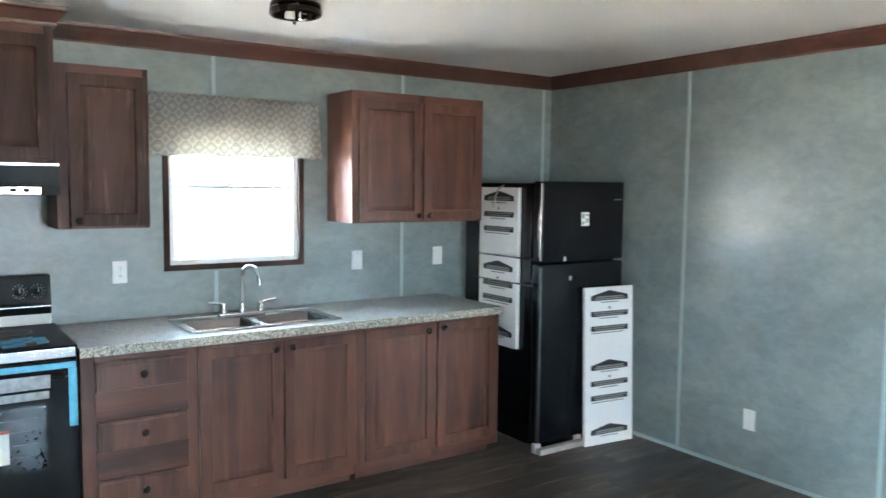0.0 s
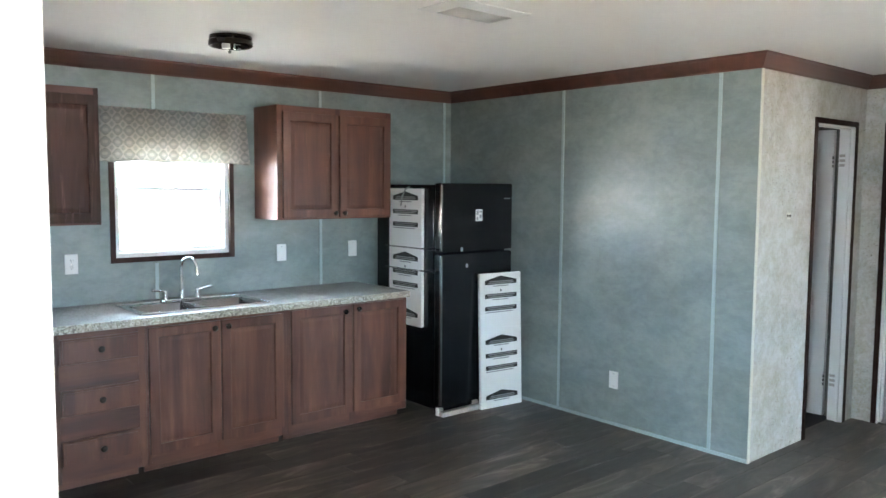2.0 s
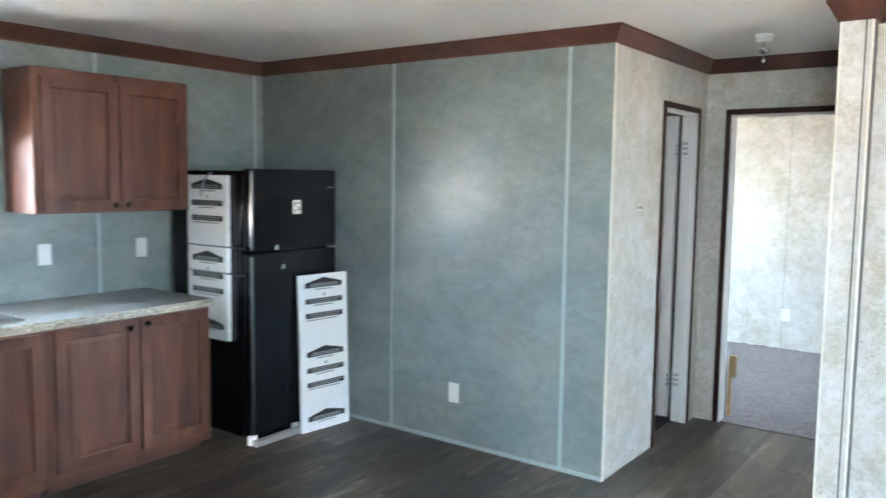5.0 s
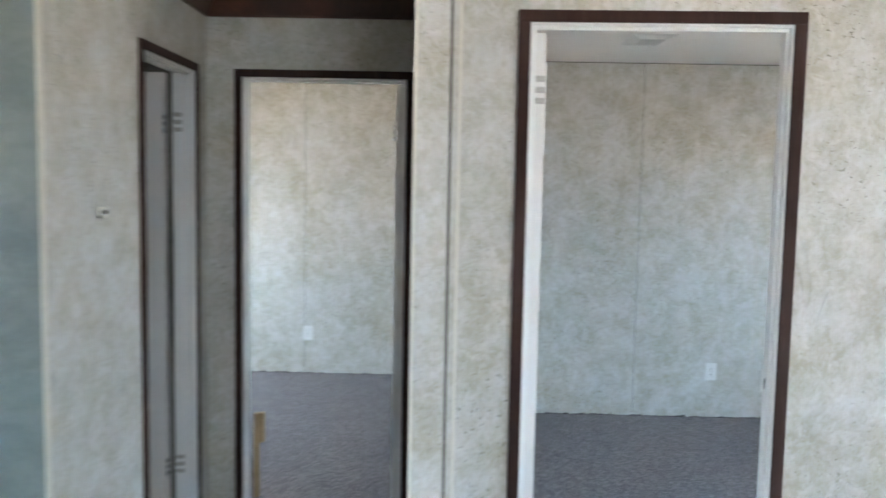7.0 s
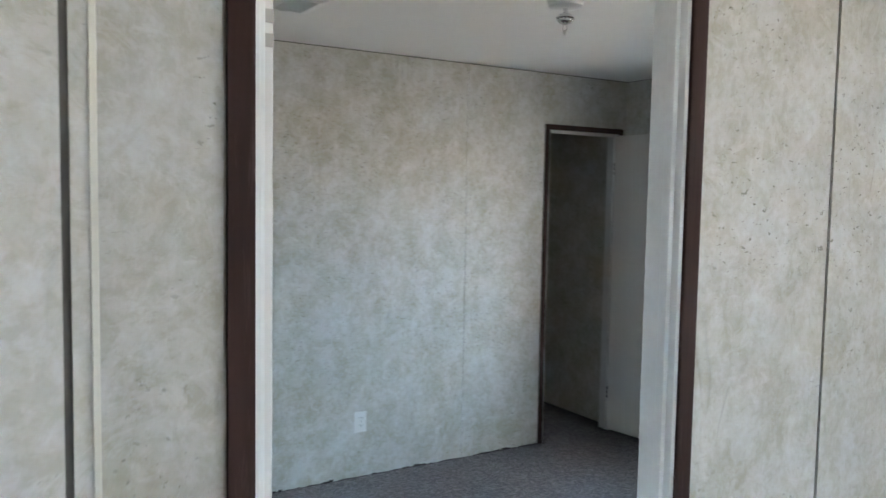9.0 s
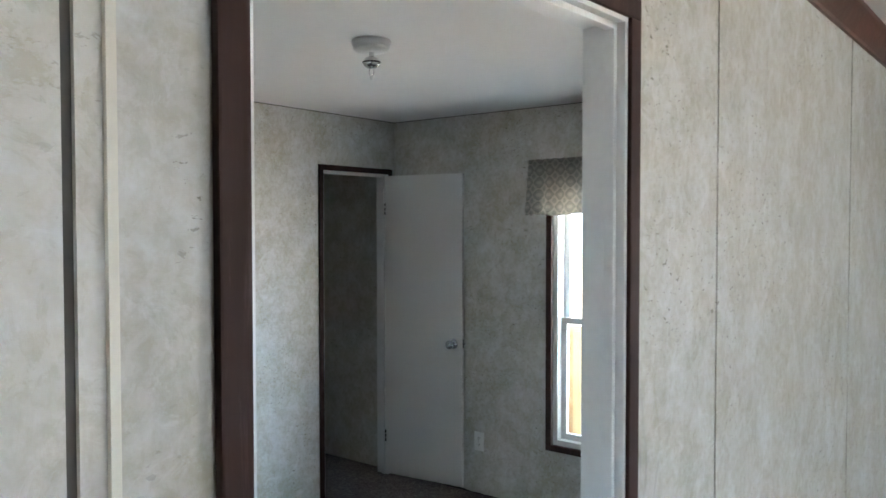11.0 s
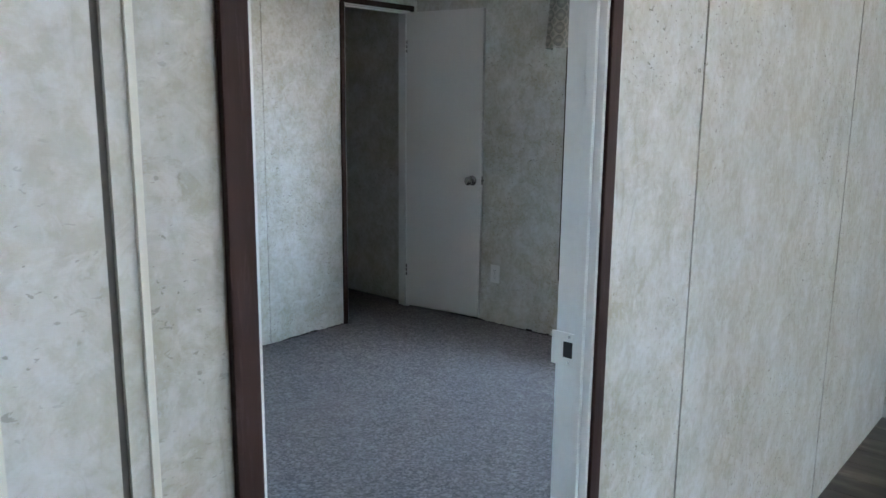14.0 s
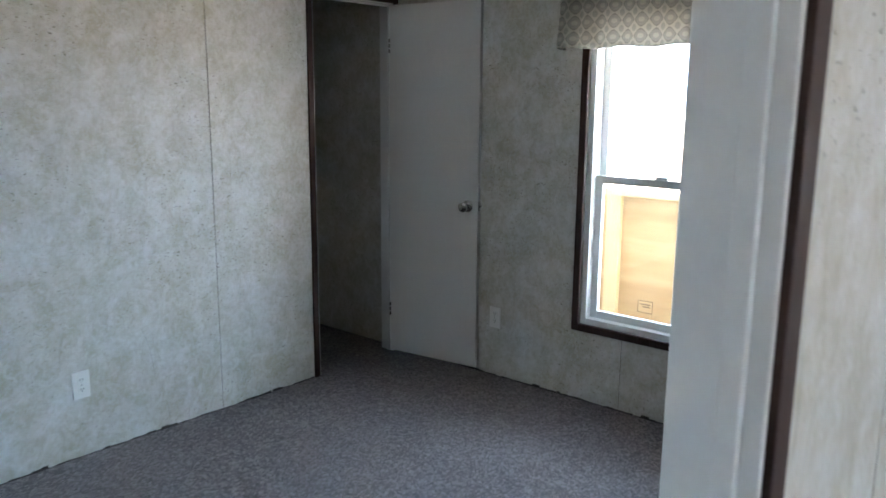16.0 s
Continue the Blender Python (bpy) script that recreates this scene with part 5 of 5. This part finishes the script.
# ---- valances ----
def cloth(name, c0, c1, c2, cell):
    """A woven print of linked ovals on thin cloth that lets light through."""
    m, nt, b = nodes_of(name)
    tc = nt.nodes.new("ShaderNodeTexCoord")
    sep = nt.nodes.new("ShaderNodeSeparateXYZ")
    nt.links.new(tc.outputs["UV"], sep.inputs[0])

    def op(kind, a, b2=None):
        n = nt.nodes.new("ShaderNodeMath")
        n.operation = kind
        for i, v in enumerate((a, b2)):
            if v is None:
                continue
            if isinstance(v, (int, float)):
                n.inputs[i].default_value = v
            else:
                nt.links.new(v, n.inputs[i])
        return n.outputs[0]
    u, v = op('MULTIPLY', sep.outputs[0], 2 * math.pi / cell), op('MULTIPLY', sep.outputs[1], 2 * math.pi / (cell * 1.05))
    lat = op('ADD', op('COSINE', u), op('COSINE', v))
    lat = op('ADD', lat, op('MULTIPLY', op('COSINE', op('MULTIPLY', u, 2.0)), 0.18))
    oval = ramp(nt, op('ADD', op('MULTIPLY', lat, 0.25), 0.5), [(0.10, c2), (0.20, c0), (0.455, c0), (0.475, c1), (0.525, c1), (0.545, c2), (0.80, c2), (0.90, c0)])
    weave = noise_tex(nt, coords(nt), 420, 2)
    col = mix(nt, 0.25, oval, ramp(nt, weave, [(0.35, c1), (0.65, c2)]))
    nt.links.new(col, b.inputs["Base Color"])
    b.inputs["Roughness"].default_value = 0.9
    tr = nt.nodes.new("ShaderNodeBsdfTranslucent")
    nt.links.new(col, tr.inputs[0])
    mx = nt.nodes.new("ShaderNodeMixShader")
    mx.inputs[0].default_value = 0.42
    nt.links.new(b.outputs[0], mx.inputs[1])
    nt.links.new(tr.outputs[0], mx.inputs[2])
    nt.links.new(mx.outputs[0], nt.nodes["Material Output"].inputs[0])
    bump(nt, b, weave, 0.15, 0.001)
    return m


M_CLOTH = cloth("oval_print_cloth", (0.28, 0.275, 0.26), (0.19, 0.185, 0.175), (0.42, 0.405, 0.355), 0.066)


def valance(x0, x1, z0, z1, face, out, label, seed):
    """A gathered curtain strip on a rod: front, returns at both ends, and soft folds."""
    root = thing("valance", label, "curtain", "window valances")
    bm = bmesh.new()
    uv = bm.loops.layers.uv.new("uv")
    pathp = [(x0 + 0.012, face + out * 0.006)] + [(x0 + (x1 - x0) * k / 150, face + out * 0.062) for k in range(151)] + [(x1 - 0.012, face + out * 0.006)]
    rows, run = [], 0.0
    runs = []
    for i, p in enumerate(pathp):
        if i:
            run += math.hypot(p[0] - pathp[i - 1][0], p[1] - pathp[i - 1][1])
        runs.append(run)
    nz = 14
    for j in range(nz + 1):
        f = j / nz
        row = []
        for i, (px, py) in enumerate(pathp):
            inner = 0 < i < len(pathp) - 1
            fold = (0.010 * math.sin(runs[i] * 52 + 1.3 * math.sin(runs[i] * 9 + seed)) + 0.006 * noise.noise((runs[i] * 12, seed, f))) * (0.35 + 0.65 * (1 - f)) if inner else 0
            flare = (1 - f) * 0.022 * ((px - (x0 + x1) / 2) / (x1 - x0) * 2) ** 3
            z = z0 + (z1 - z0) * f + (0.004 * math.sin(runs[i] * 23 + seed) if j == 0 else 0) + (0.004 * abs(math.sin(runs[i] * 60)) if j == nz else 0)
            row.append((bm.verts.new((px + flare, py + out * (fold + (1 - f) * 0.012 * inner), z)), runs[i], z))
        rows.append(row)
    for a, b in zip(rows, rows[1:]):
        for k in range(len(a) - 1):
            face_ = bm.faces.new((a[k][0], a[k + 1][0], b[k + 1][0], b[k][0]))
            for lp, src in zip(face_.loops, (a[k], a[k + 1], b[k + 1], b[k])):
                lp[uv].uv = (src[1], src[2])
    c = part("cloth", bm, M_CLOTH, root, smooth=True)
    m = c.modifiers.new("thick", 'SOLIDIFY')
    m.thickness = 0.0012
    part("rod", tube(bmesh.new(), [(x0 + 0.012, face + out * 0.004, z1 - 0.035), (x0 + 0.012, face + out * 0.045, z1 - 0.035), (x1 - 0.012, face + out * 0.045, z1 - 0.035), (x1 - 0.012, face + out * 0.004, z1 - 0.035)], 0.006, 8), M_PLATE, root)
    bm = bmesh.new()
    for xx in (x0 + 0.012, x1 - 0.012):
        box(bm, xx - 0.006, xx + 0.006, min(face, face + out * 0.005), max(face, face + out * 0.005), z1 - 0.055, z1 - 0.012, 0.001)
    part("bracket", bm, M_PLATE, root)


valance(0.985, 1.910, 1.722, 2.040, Y_K, -1, "sheer patterned valance over the kitchen window", 1.0)
valance(4.760, 5.740, 1.722, 2.035, Y_S, 1, "patterned grey and cream valance over the bedroom window", 4.0)

# ---- far bedroom clutter ----
roll = thing("carpet_offcut", "folded tan cardboard piece standing by the door jamb", "cardboard")
part("flap", box(bmesh.new(), 5.300, 5.318, 1.485, 1.508, 0.0105, 0.425, 0.002), M_CARD, roll)
part("fold", box(bmesh.new(), 5.304, 5.330, 1.462, 1.484, 0.280, 0.425, 0.004), M_CARD, roll)

# ---- outside the bedroom window ----
shed = thing("plywood_enclosure", "plywood skirt wall with pine studs outside the window", "enclosure")
part("sheet", box(bmesh.new(), 4.2, 6.9, -4.055, -4.040, -0.65, 0.930), M_PLY, shed)
for x in (4.75, 5.35, 5.945, 6.55):
    part("stud", box(bmesh.new(), x - 0.045, x + 0.045, -4.0395, -4.0015, -0.65, 0.930, 0.003), M_PINE, shed)
part("top_plate", box(bmesh.new(), 4.2, 6.9, -4.056, -3.998, 0.9305, 0.968, 0.003), M_PINE, shed)
st = part("grade_stamp", box(bmesh.new(), 5.675, 5.770, -4.0398, -4.0392, 0.235, 0.310), M_PLY, shed)
for a, b, c, d in ((5.675, 5.770, 0.235, 0.238), (5.675, 5.770, 0.307, 0.310), (5.675, 5.678, 0.238, 0.307), (5.767, 5.770, 0.238, 0.307), (5.69, 5.755, 0.285, 0.290), (5.69, 5.74, 0.27, 0.275)):
    part("stamp_line", box(bmesh.new(), a, b, -4.0391, -4.0388, c, d), M_INK, st)

# ---- floor planks ----
floor = structure(new("floor"), "dark grey-brown wood-look vinyl plank floor", "floor")
PW, PL = 0.152, 1.219


def plank_mesh(length):
    bm = box(bmesh.new(), 0, length - 0.0012, 0, PW - 0.0012, -0.006, 0.0)
    bmesh.ops.bevel(bm, geom=[e for e in bm.edges if all(v.co.z > -0.001 for v in e.verts)], offset=0.0010, segments=1, affect='EDGES')
    me = bpy.data.meshes.new("plank")
    bm.to_mesh(me)
    bm.free()
    me.materials.append(M_FLOOR)
    return me


PLANKS = {}
rng = random.Random(7)
structure(bx("floor_underlay", (X_W, X_E + 0.010, Y_S, Y_K, -0.0118, -0.0062), M_INK), "dark joints under the planks", "floor")
y = Y_S
while y < Y_K - 0.01:
    end = X_E + 0.006 if (Y_C - 0.1 < y < Y_H + 0.05) else (X_D + 0.05 if y < Y_C else X_T + 0.04)
    x = X_W - rng.uniform(0.1, 1.1)
    while x < end:
        a, b = max(x, X_W), min(x + PL, end)
        if b - a > 0.03:
            key = round(b - a, 3)
            if key not in PLANKS:
                PLANKS[key] = plank_mesh(key)
            ob = new("plank", PLANKS[key])
            ob.location = (a, y, 0)
            ob.parent = floor
        x += PL
    y += PW
